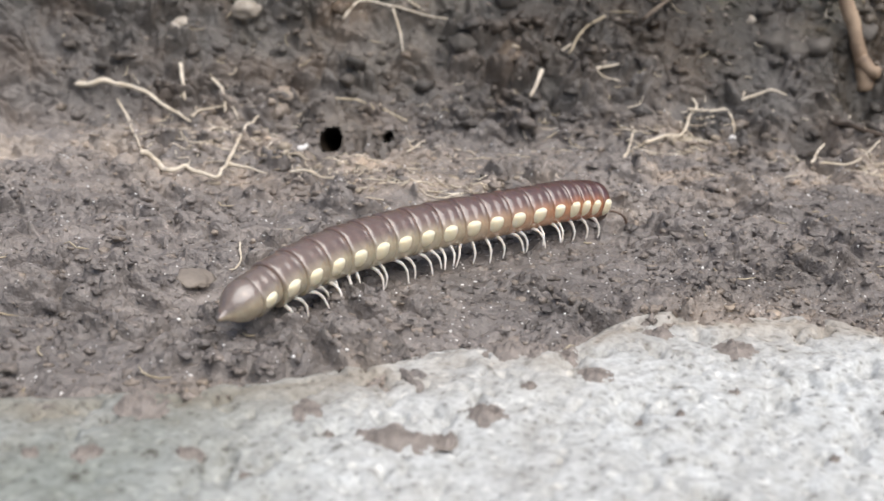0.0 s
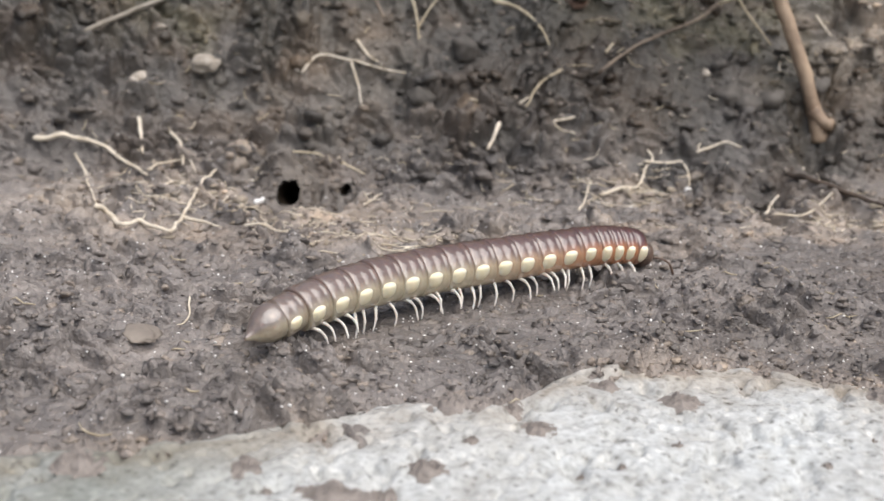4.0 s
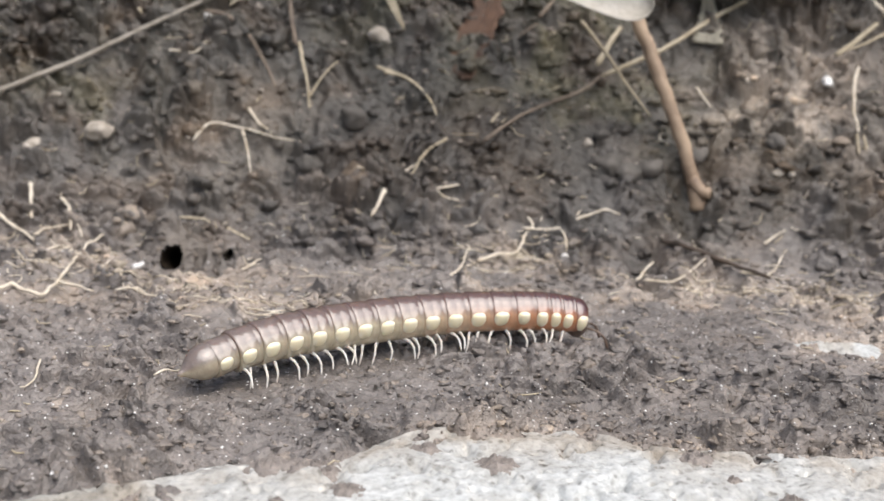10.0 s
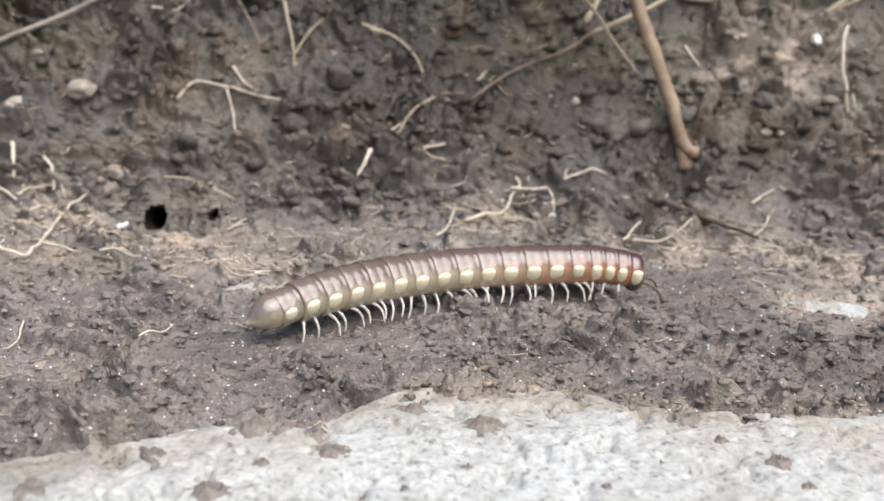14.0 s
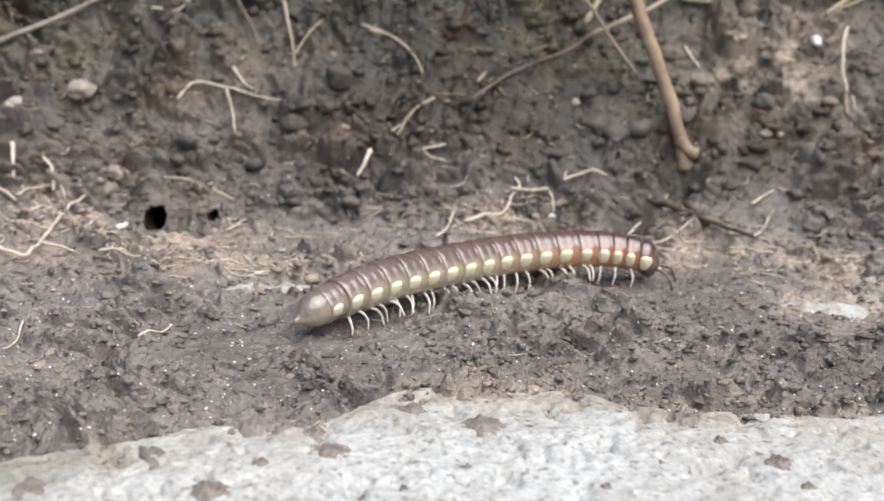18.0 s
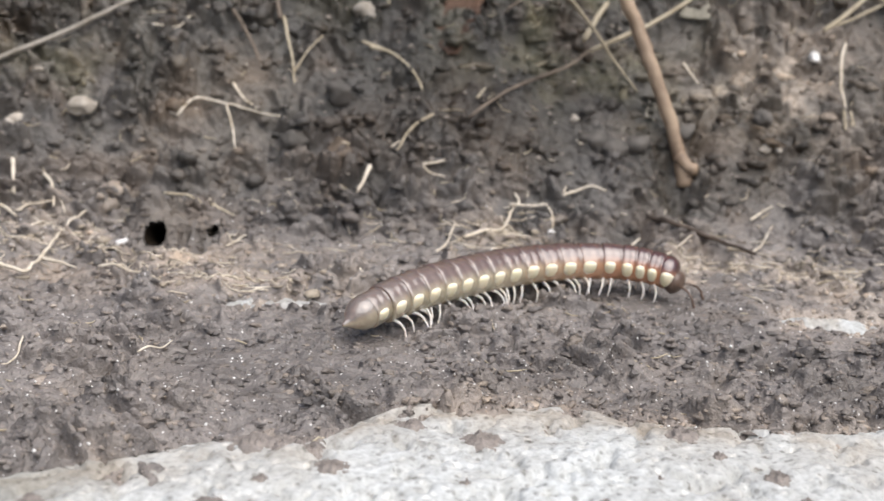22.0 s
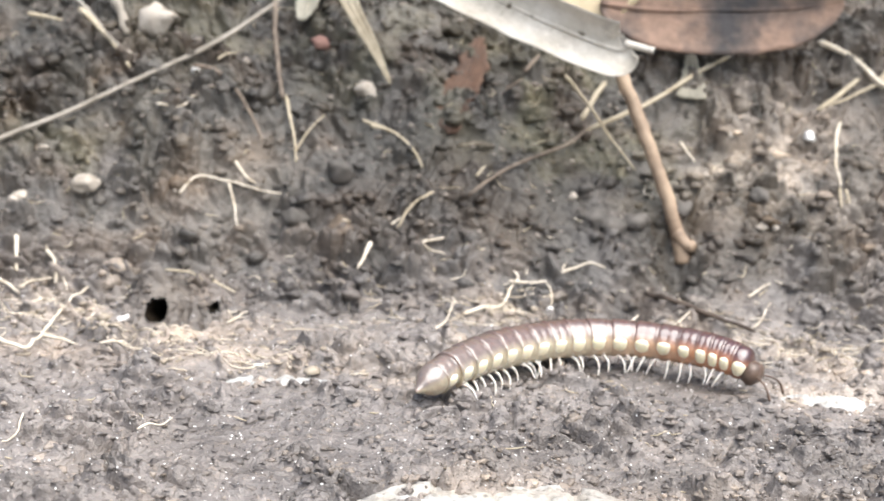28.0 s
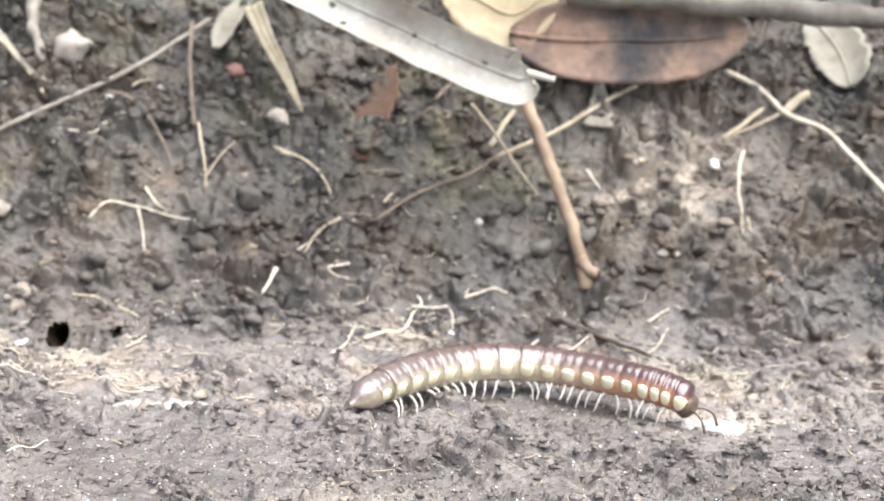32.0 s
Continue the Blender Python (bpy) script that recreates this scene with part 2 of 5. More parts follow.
def soil_zones(x, y):
    """Red: moist bank earth; green: dry pale dust; blue: mossy film; alpha: darkened patches."""
    v = y + 0.47 * base_z(x, y)
    moist = np.clip((y - 3.0 - 0.08 * np.clip(x, -8, 8)) / 1.0 + 0.25 * fbm(x, v, 0.6, 3, 4), 0, 1)
    d = y - np.interp(x, *np.array(EDGE).T)
    rim = np.exp(-((d / 0.22) ** 2)) * 0.55
    toe = np.exp(-(((y - 2.55 - 0.12 * x) / 0.5) ** 2)) * np.clip(0.3 + 1.2 * fbm(x, v, 0.6, 3, 7), 0, 1.0)
    ledge = 0.7 * np.exp(-(((x - 2.5) / 0.55) ** 2) - ((y - 4.6) / 0.3) ** 2)
    dry = np.clip((rim + toe) * np.clip(0.55 + 0.9 * fbm(x, v, 0.3, 3, 2), 0, 1) + ledge * np.clip(0.6 + fbm(x, v, 0.2, 3, 5), 0, 1), 0, 1)
    mossy = 0.9 * np.exp(-(((x - 1.0) / 0.7) ** 2) - ((y - 4.35) / 0.35) ** 2) + 0.7 * np.exp(-(((x + 1.2) / 1.2) ** 2) - ((y - 4.7) / 0.3) ** 2) + 0.8 * np.exp(-(((x - 0.4) / 0.6) ** 2) - ((y - 4.65) / 0.3) ** 2) + 0.8 * np.exp(-(((x + 2.6) / 0.4) ** 2) - ((y - 3.9) / 0.25) ** 2)
    mossy = np.clip(mossy * np.clip(0.55 + 1.2 * fbm(x, v, 0.3, 3, 1), 0, 1), 0, 1)
    for tx, ty, rx, ry in TAN:
        dry = np.maximum(dry, 0.8 * np.exp(-(((x - tx) / rx) ** 2 + ((y - ty) / ry) ** 2)) * np.clip(0.75 + 1.6 * fbm(x, v, 0.16, 3, 3), 0, 1.1))
    dry = np.clip(dry, 0, 1)
    darkened = 0 * x
    for dx, dy, rx, ry, much in DARKENED:
        darkened = np.maximum(darkened, much * np.exp(-(((x - dx) / rx) ** 2 + ((y - dy) / ry) ** 2) ** 2))
    darkened = np.clip(darkened * (0.75 + 0.8 * fbm(x, v, 0.3, 3, 6)), 0, 1)
    return np.stack([moist, dry, mossy, darkened], -1)


def slab_zones(x, y):
    """Red: green-grey film; green: brown dust."""
    d = np.interp(x, *np.array(EDGE).T) - y
    film = np.clip((-0.7 - x) * 1.1, 0, 0.85)
    dirt = np.clip(0.95 * np.exp(-np.abs(d) / 0.2) * np.clip(0.8 + 0.8 * fbm(x, y, 0.3, 3, 7), 0.2, 1) + 0.5 * np.clip(fbm(x, y, 0.5, 4, 2) - 0.35, 0, 1), 0, 1)
    for bx, by, rx, ry in BARE:
        dirt = np.maximum(dirt, 0.55 * np.exp(-(((x - bx) / rx) ** 2 + ((y - by) / ry) ** 2) * 0.3) * np.clip(0.8 + fbm(x, y, 0.1, 3, 5), 0, 1.3))
    return np.stack([film, np.clip(dirt, 0, 1), 0 * x, 0 * x + 1], -1)


# ---- materials ----
def shader(name, rough=0.8, spec=0.3):
    m = bpy.data.materials.new(name)
    m.use_nodes = True
    b = m.node_tree.nodes["Principled BSDF"]
    b.inputs["Roughness"].default_value = rough
    b.inputs["Specular IOR Level"].default_value = spec
    return m, m.node_tree.nodes, m.node_tree.links, b


def ramp(nodes, stops):
    r = nodes.new("ShaderNodeValToRGB")
    e = r.color_ramp.elements
    while len(e) < len(stops):
        e.new(0.5)
    for k, (p, c) in enumerate(stops):
        e[k].position, e[k].color = p, (*c, 1)
    return r


def grain(nodes, links, scale, detail=4, rough=0.6, kind="Object"):
    tc = nodes.new("ShaderNodeTexCoord")
    n = nodes.new("ShaderNodeTexNoise")
    n.inputs["Scale"].default_value, n.inputs["Detail"].default_value, n.inputs["Roughness"].default_value = scale, detail, rough
    links.new(tc.outputs[kind], n.inputs["Vector"])
    return n


def mixed(nodes, links, kind, factor, a, b):
    m = nodes.new("ShaderNodeMix")
    m.data_type, m.blend_type = "RGBA", kind
    for socket, value in ((m.inputs[0], factor), (m.inputs[6], a), (m.inputs[7], b)):
        if isinstance(value, (int, float)):
            socket.default_value = value
        elif isinstance(value, tuple):
            socket.default_value = (*value, 1)
        else:
            links.new(value, socket)
    return m.outputs[2]


def bumped(nodes, links, bsdf, height, strength, distance):
    b = nodes.new("ShaderNodeBump")
    b.inputs["Strength"].default_value, b.inputs["Distance"].default_value = strength, distance
    links.new(height, b.inputs["Height"])
    links.new(b.outputs[0], bsdf.inputs["Normal"])


def soil_material(name="soil", islands=False):
    """Moist dark earth on the bank, greyer trodden soil on the strip, paler dry dust along its margins."""
    m, n, l, b = shader(name, 0.42, 0.5)
    big, mid, fine = grain(n, l, 70, 4), grain(n, l, 420, 5, 0.7), grain(n, l, 2600, 3, 0.7)
    zone = n.new("ShaderNodeAttribute")
    zone.attribute_name = "zone"
    split = n.new("ShaderNodeSeparateColor")
    l.new(zone.outputs["Color"], split.inputs[0])
    strip = ramp(n, [(0.3, (0.135, 0.122, 0.114)), (0.55, (0.218, 0.196, 0.183)), (0.75, (0.315, 0.279, 0.254))])
    bank = ramp(n, [(0.3, (0.027, 0.0235, 0.02)), (0.52, (0.069, 0.06, 0.051)), (0.75, (0.142, 0.12, 0.097))])
    dust = ramp(n, [(0.3, (0.34, 0.275, 0.225)), (0.7, (0.52, 0.445, 0.37))])
    for r in (strip, bank, dust):
        l.new(big.outputs[0], r.inputs[0])
    c = mixed(n, l, "MIX", split.outputs[0], strip.outputs[0], bank.outputs[0])
    hue = grain(n, l, 230, 2, 0.5)
    warm = ramp(n, [(0.42, (0.93, 0.97, 1.0)), (0.5, (1.0, 1.0, 1.0)), (0.64, (1.15, 1.01, 0.88))])
    l.new(hue.outputs[0], warm.inputs[0])
    c = mixed(n, l, "MULTIPLY", split.outputs[0], c, warm.outputs[0])
    c = mixed(n, l, "MIX", split.outputs[1], c, dust.outputs[0])
    moss = ramp(n, [(0.3, (0.075, 0.072, 0.047)), (0.7, (0.2, 0.178, 0.115))])
    l.new(mid.outputs[0], moss.inputs[0])
    c = mixed(n, l, "MIX", split.outputs[2], c, moss.outputs[0])
    spots = ramp(n, [(0.3, (0.84, 0.83, 0.82)), (0.48, (0.98, 0.98, 0.98)), (0.72, (1.14, 1.12, 1.1))])
    l.new(mid.outputs[0], spots.inputs[0])
    # the bright end paints small glints into the soil colour
    specks = ramp(n, [(0.33, (0.75, 0.75, 0.75)), (0.6, (1.03, 1.03, 1.03)), (0.71, (1.6, 1.57, 1.53))])
    l.new(fine.outputs[0], specks.inputs[0])
    c = mixed(n, l, "MULTIPLY", 1.0, c, spots.outputs[0])
    c = mixed(n, l, "MULTIPLY", 0.8, c, specks.outputs[0])
    if islands:
        geo = n.new("ShaderNodeNewGeometry")
        each = ramp(n, [(0.0, (0.6, 0.6, 0.6)), (0.5, (0.95, 0.94, 0.93)), (0.85, (1.15, 1.1, 1.03)), (0.96, (1.35, 1.28, 1.15)), (1.0, (1.8, 1.7, 1.55))])
        l.new(geo.outputs["Random Per Island"], each.inputs[0])
        c = mixed(n, l, "MULTIPLY", 1.0, c, each.outputs[0])
    # alpha multiplies the soil colour down in the darkened patches
    c = mixed(n, l, "MIX", zone.outputs["Alpha"], c, mixed(n, l, "MULTIPLY", 1.0, c, (0.4, 0.37, 0.32)))
    l.new(c, b.inputs["Base Color"])
    bumped(n, l, b, mixed(n, l, "MIX", 0.35, mid.outputs[0], fine.outputs[0]), 1.0, 0.0005)
    return m


def slab_material():
    """Weathered cement, pitted, with dusty brown stains and a green-grey film in places."""
    m, n, l, b = shader("concrete", 0.85, 0.3)
    big, mid, fine, film = grain(n, l, 160, 5, 0.65), grain(n, l, 1300, 3, 0.6), grain(n, l, 4200, 2, 0.6), grain(n, l, 38, 4, 0.6)
    tone = ramp(n, [(0.28, (0.38, 0.376, 0.36)), (0.45, (0.46, 0.468, 0.46)), (0.7, (0.54, 0.556, 0.552))])
    l.new(big.outputs[0], tone.inputs[0])
    pits = ramp(n, [(0.3, (0.42, 0.39, 0.36)), (0.36, (0.88, 0.87, 0.85)), (0.54, (1.0, 1.0, 1.0)), (0.66, (1.12, 1.12, 1.12))])
    l.new(mid.outputs[0], pits.inputs[0])
    flecks = ramp(n, [(0.33, (0.7, 0.7, 0.7)), (0.5, (1, 1, 1)), (0.7, (1.15, 1.15, 1.15))])
    l.new(fine.outputs[0], flecks.inputs[0])
    c = mixed(n, l, "MULTIPLY", 0.9, tone.outputs[0], pits.outputs[0])
    c = mixed(n, l, "MULTIPLY", 0.7, c, flecks.outputs[0])
    for scale, reach, shade in ((900, 0.2, 0.72), (1900, 0.26, 0.62), (1250, 0.24, 1.3)):
        tc, spot = n.new("ShaderNodeTexCoord"), n.new("ShaderNodeTexVoronoi")
        spot.inputs["Scale"].default_value = scale
        l.new(tc.outputs["Object"], spot.inputs["Vector"])
        dots = ramp(n, [(reach * 0.6, (shade, shade * 0.985, shade * 0.965)), (reach, (1, 1, 1))])
        l.new(spot.outputs["Distance"], dots.inputs[0])
        c = mixed(n, l, "MULTIPLY", 0.9, c, dots.outputs[0])
    share = n.new("ShaderNodeAttribute")
    share.attribute_name = "zone"
    split = n.new("ShaderNodeSeparateColor")
    l.new(share.outputs["Color"], split.inputs[0])
    where = ramp(n, [(0.3, (0.25, 0.25, 0.25)), (0.5, (1, 1, 1))])
    l.new(film.outputs[0], where.inputs[0])
    k = n.new("ShaderNodeMath")
    k.operation = "MULTIPLY"
    l.new(where.outputs[0], k.inputs[0]), l.new(split.outputs[0], k.inputs[1])
    c = mixed(n, l, "MIX", k.outputs[0], c, mixed(n, l, "MULTIPLY", 1.0, c, (0.4, 0.43, 0.39)))
    c = mixed(n, l, "MIX", split.outputs[1], c, mixed(n, l, "MULTIPLY", 1.0, c, (0.74, 0.65, 0.56)))
    l.new(c, b.inputs["Base Color"])
    bumped(n, l, b, mid.outputs[0], 1.0, 0.00012)
    return m


def plain(name, a, c, scale=600, rough=0.6, spec=0.4, bump=0.0002, sss=0.0):
    """A mottled material between two colours."""
    m, n, l, b = shader(name, rough, spec)
    g = grain(n, l, scale, 4, 0.65)
    tone = ramp(n, [(0.3, a), (0.7, c)])
    l.new(g.outputs[0], tone.inputs[0])
    l.new(tone.outputs[0], b.inputs["Base Color"])
    if bump:
        bumped(n, l, b, g.outputs[0], 0.5, bump)
    if sss:
        b.inputs["Subsurface Weight"].default_value = sss
        b.inputs["Subsurface Radius"].default_value = (0.001, 0.0006, 0.0004)
        b.inputs["Subsurface Scale"].default_value = 0.5
    return m


def bleached():
    """A bleached leaf: whitish with fine lengthwise tone and a few dark specks."""
    m, n, l, b = shader("bleached_leaf", 0.5, 0.4)
    big, fine, speck = grain(n, l, 200, 4, 0.6), grain(n, l, 1400, 4, 0.7), grain(n, l, 900, 1, 0.4)
    tone = ramp(n, [(0.3, (0.36, 0.32, 0.26)), (0.5, (0.52, 0.48, 0.42)), (0.7, (0.64, 0.61, 0.56))])
    l.new(big.outputs[0], tone.inputs[0])
    veil = ramp(n, [(0.3, (0.85, 0.84, 0.82)), (0.7, (1.08, 1.08, 1.08))])
    l.new(fine.outputs[0], veil.inputs[0])
    dots = ramp(n, [(0.24, (0.2, 0.17, 0.13)), (0.29, (1, 1, 1))])
    l.new(speck.outputs[0], dots.inputs[0])
    c = mixed(n, l, "MULTIPLY", 1.0, tone.outputs[0], veil.outputs[0])
    l.new(mixed(n, l, "MULTIPLY", 1.0, c, dots.outputs[0]), b.inputs["Base Color"])
    bumped(n, l, b, fine.outputs[0], 0.5, 0.0003)
    return m


def blotched():
    """A dead leaf: pinkish brown with dark grey blotches."""
    m, n, l, b = shader("blotched_leaf", 0.68, 0.3)
    big, fine = grain(n, l, 230, 3, 0.55), grain(n, l, 1500, 4, 0.7)
    tone = ramp(n, [(0.38, (0.045, 0.042, 0.043)), (0.48, (0.11, 0.083, 0.07)), (0.62, (0.25, 0.165, 0.122))])
    l.new(big.outputs[0], tone.inputs[0])
    veil = ramp(n, [(0.3, (0.75, 0.75, 0.75)), (0.7, (1.2, 1.2, 1.2))])
    l.new(fine.outputs[0], veil.inputs[0])
    l.new(mixed(n, l, "MULTIPLY", 1.0, tone.outputs[0], veil.outputs[0]), b.inputs["Base Color"])
    bumped(n, l, b, fine.outputs[0], 0.4, 0.0002)
    return m


def tinted(name, rough, spec, sss=0.0, coat=0.0):
    """Takes its colour from the mesh's own tint, with fine mottling."""
    m, n, l, b = shader(name, rough, spec)
    a = n.new("ShaderNodeAttribute")
    a.attribute_name = "tint"
    g = grain(n, l, 2500, 3, 0.6)
    tone = ramp(n, [(0.3, (0.8, 0.8, 0.8)), (0.7, (1.15, 1.15, 1.15))])
    l.new(g.outputs[0], tone.inputs[0])
    l.new(mixed(n, l, "MULTIPLY", 1.0, a.outputs["Color"], tone.outputs[0]), b.inputs["Base Color"])
    bumped(n, l, b, g.outputs[0], 0.4, 0.00015)
    b.inputs["Subsurface Weight"].default_value = sss
    b.inputs["Subsurface Radius"].default_value = (0.001, 0.0005, 0.0003)
    b.inputs["Subsurface Scale"].default_value = 0.8
    b.inputs["Coat Weight"].default_value = coat
    b.inputs["Coat Roughness"].default_value, b.inputs["Coat IOR"].default_value = 0.13, 1.8
    return m


SOIL, CRUMB, SLAB = soil_material(), soil_material("soil_crumb", True), slab_material()
RING = tinted("cuticle", 0.34, 0.5, 0.12, 1.0)
KEEL = plain("pale_keel", (0.84, 0.73, 0.48), (0.9, 0.83, 0.66), 1500, 0.4, 0.5, 0.00005, 0.1)
LEG = plain("leg_cuticle", (0.7, 0.62, 0.54), (0.82, 0.77, 0.71), 2000, 0.35, 0.5, 0, 0.2)
HEAD = plain("head_cuticle", (0.06, 0.038, 0.028), (0.17, 0.115, 0.085), 1500, 0.3, 0.5, 0.00005)
STRAW = plain("dry_straw", (0.33, 0.27, 0.18), (0.55, 0.48, 0.36), 700, 0.6, 0.35)
GREYSTRAW = plain("grey_straw", (0.19, 0.165, 0.13), (0.4, 0.36, 0.31), 600, 0.6, 0.35)
TWIG = plain("brown_twig", (0.1, 0.075, 0.057), (0.26, 0.205, 0.155), 500, 0.6, 0.35)
DARKTWIG = plain("rotten_twig", (0.03, 0.022, 0.017), (0.09, 0.065, 0.048), 500, 0.7, 0.35)
STALK = plain("tan_stem", (0.17, 0.115, 0.078), (0.43, 0.32, 0.225), 420, 0.5, 0.4)
PALE = plain("pale_stone", (0.22, 0.19, 0.155), (0.54, 0.485, 0.42), 500, 0.8, 0.3, 0.0004)
WHITE = plain("white_stone", (0.75, 0.73, 0.7), (0.85, 0.84, 0.82), 700, 0.35, 0.5)
GREY = plain("grey_stone", (0.06, 0.055, 0.05), (0.15, 0.135, 0.12), 400, 0.75, 0.3, 0.0003)
RED = plain("reddish_stone", (0.2, 0.11, 0.09), (0.4, 0.24, 0.2), 500, 0.75, 0.3, 0.0003)
SOILROCK = plain("earthy_stone", (0.17, 0.145, 0.125), (0.3, 0.26, 0.22), 400, 0.8, 0.3, 0.0003)
CLOD = plain("dry_clod", (0.14, 0.122, 0.11), (0.32, 0.283, 0.257), 1100, 0.8, 0.3, 0.0008)
STRAWDUST = plain("tan_flake", (0.24, 0.2, 0.155), (0.44, 0.38, 0.3), 700, 0.8, 0.3, 0.0003)
PALELEAF = bleached()
BROWNLEAF = blotched()
GREYLEAF = plain("greyish_leaf", (0.15, 0.135, 0.1), (0.36, 0.335, 0.27), 300, 0.6, 0.4, 0.0002)
YELLOWLEAF = plain("yellow_leaf", (0.32, 0.25, 0.15), (0.5, 0.41, 0.27), 300, 0.55, 0.4, 0.0002)
RUSTLEAF = plain("rusty_leaf", (0.05, 0.032, 0.024), (0.14, 0.08, 0.052), 600, 0.7, 0.3, 0.0003)
BARK = plain("grey_bark", (0.09, 0.08, 0.068), (0.26, 0.235, 0.2), 350, 0.8, 0.3, 0.0005)
ROOT = plain("dry_root", (0.5, 0.42, 0.31), (0.78, 0.71, 0.6), 900, 0.7, 0.3)


# ---- shapes ----
def mesh_of(bm, name, material, smooth=True):
    me = bpy.data.meshes.new(name)
    bm.normal_update()
    bm.to_mesh(me)
    bm.free()
    if smooth:
        me.polygons.foreach_set("use_smooth", np.ones(len(me.polygons), dtype=bool))
    me.materials.append(material)
    return me


def part(name, bm, material, parent, label="", smooth=True):
    ob = new(name, mesh_of(bm, name, material, smooth))
    ob.parent = parent
    return tagged(ob, label)


def curve_points(points, n):
    """n points on a smooth curve through the given ones."""
    p = [Vector(q) for q in points]
    p = [2 * p[0] - p[1]] + p + [2 * p[-1] - p[-2]]
    out = []
    for k in range(n):
        f = k / (n - 1) * (len(p) - 3)
        i = min(int(f), len(p) - 4)
        t = f - i
        a, b, c, d = p[i:i + 4]
        out.append(0.5 * ((2 * b) + (c - a) * t + (2 * a - 5 * b + 4 * c - d) * t * t + (3 * b - a - 3 * c + d) * t ** 3))
    return out


def tube(bm, points, radii, sides=8, flat=1.0):
    """A tapered tube along points (cm), closed at its ends."""
    rings = []
    side = None
    for k, p in enumerate(points):
        way = (points[min(k + 1, len(points) - 1)] - points[max(k - 1, 0)]).normalized()
        if side is None:
            side = way.orthogonal().normalized()
        side = (side - way * side.dot(way)).normalized()
        up = way.cross(side)
        r = radii[k]
        rings.append([bm.verts.new((p + side * r * math.cos(a) + up * r * flat * math.sin(a)) * CM) for a in (2 * math.pi * j / sides for j in range(sides))])
    for a, b in zip(rings, rings[1:]):
        for j in range(sides):
            bm.faces.new((a[j], a[(j + 1) % sides], b[(j + 1) % sides], b[j]))
    bm.faces.new(rings[0][::-1]), bm.faces.new(rings[-1])


# ---- setting ----
ground = sheet("ground", spread(-4.2, 4.5, 0.0118, 30000), soil_rows(), soil_z, SOIL, soil_zones, in_burrow, soil_lean)


def burrow(hx, hy, hz, r):
    """The earth tunnel behind a hole in the soil."""
    me = bpy.data.meshes.new("burrow")
    verts, faces, rows, around = [], [], 26, 28
    for k in range(rows):
        along = -0.1 + 1.1 * k / (rows - 1)
        for j in range(around):
            a = 2 * math.pi * j / around
            rr = 1.06 * r * (1 + 0.1 * noise.noise(Vector((math.cos(a) * 1.5, math.sin(a) * 1.5, along * 9))))
            up = rr * math.sin(a)
            verts.append((hx + rr * math.cos(a), hy + along * math.cos(SINK) + up * math.sin(SINK), hz - along * math.sin(SINK) + up * math.cos(SINK)))
    p = np.array(verts)
    bare = p[:, 2] > soil_z(p[:, 0], p[:, 1]) + 0.012
    for k in range(rows - 1):
        for j in range(around):
            f = (k * around + j, (k + 1) * around + j, (k + 1) * around + (j + 1) % around, k * around + (j + 1) % around)
            if not bare[list(f)].any():
                faces.append(f)
    faces.append([(rows - 1) * around + j for j in range(around)])
    me.from_pydata([tuple(c * CM for c in q) for q in verts], [], faces)
    me.materials.append(SOIL)
    # bank earth throughout, with the full darkening in its colour
    me.attributes.new("zone", "FLOAT_COLOR", "POINT").data.foreach_set("color", np.tile([1.0, 0, 0, 1.0], len(verts)).astype(np.float32))
    ob = new("burrow", me)
    ob.parent = ground
    return tagged(ob, "dark round burrow in the soil")


tagged(ground, "dark grey-brown crumbly soil strip rising into a bank", "soil", kind="structure")
for place in BURROWS:
    burrow(*place)


def make_slab():
    xs, ys = spread(-2.3, 2.9, 0.0125, 150), spread(-1.7, 1.2, 0.0125, 40)
    ys = ys[ys < 2.55]
    ob = sheet("pavement", xs, ys, slab_z, SLAB, slab_zones)
    # sides and underside close the slab
    bm = bmesh.new()
    bm.from_mesh(ob.data)
    rim = [e for e in bm.edges if e.is_boundary]
    low = bmesh.ops.extrude_edge_only(bm, edges=rim)["geom"]
    for v in low:
        if isinstance(v, bmesh.types.BMVert):
            v.co.z = -4 * CM
    bm.to_mesh(ob.data)
    bm.free()
    return tagged(ob, "pale grey weathered concrete slab partly covered by soil", "concrete", kind="structure")


make_slab()


# ---- millipede ----
RINGS = 19
# near edge of the body's track over the soil, early and late in its walk
TRACK_A = [(-1.6, -0.75), (-1.3, -0.15), (-1.13, 0.2), (-1, 0.4), (-0.75, 0.688), (-0.5, 0.916), (-0.25, 1.103), (0, 1.28), (0.3, 1.47), (0.6, 1.55), (0.9, 1.6), (1.2, 1.68), (1.6, 1.72), (2.4, 1.7)]
TRACK_B = [(-0.6, 0.38), (-0.25, 0.86), (-0.05, 1.18), (0.25, 1.51), (0.6, 1.91), (0.9, 2.12), (1.2, 2.24), (1.5, 2.18), (1.8, 2.05), (2.05, 1.94), (2.3, 1.88), (2.6, 1.86)]
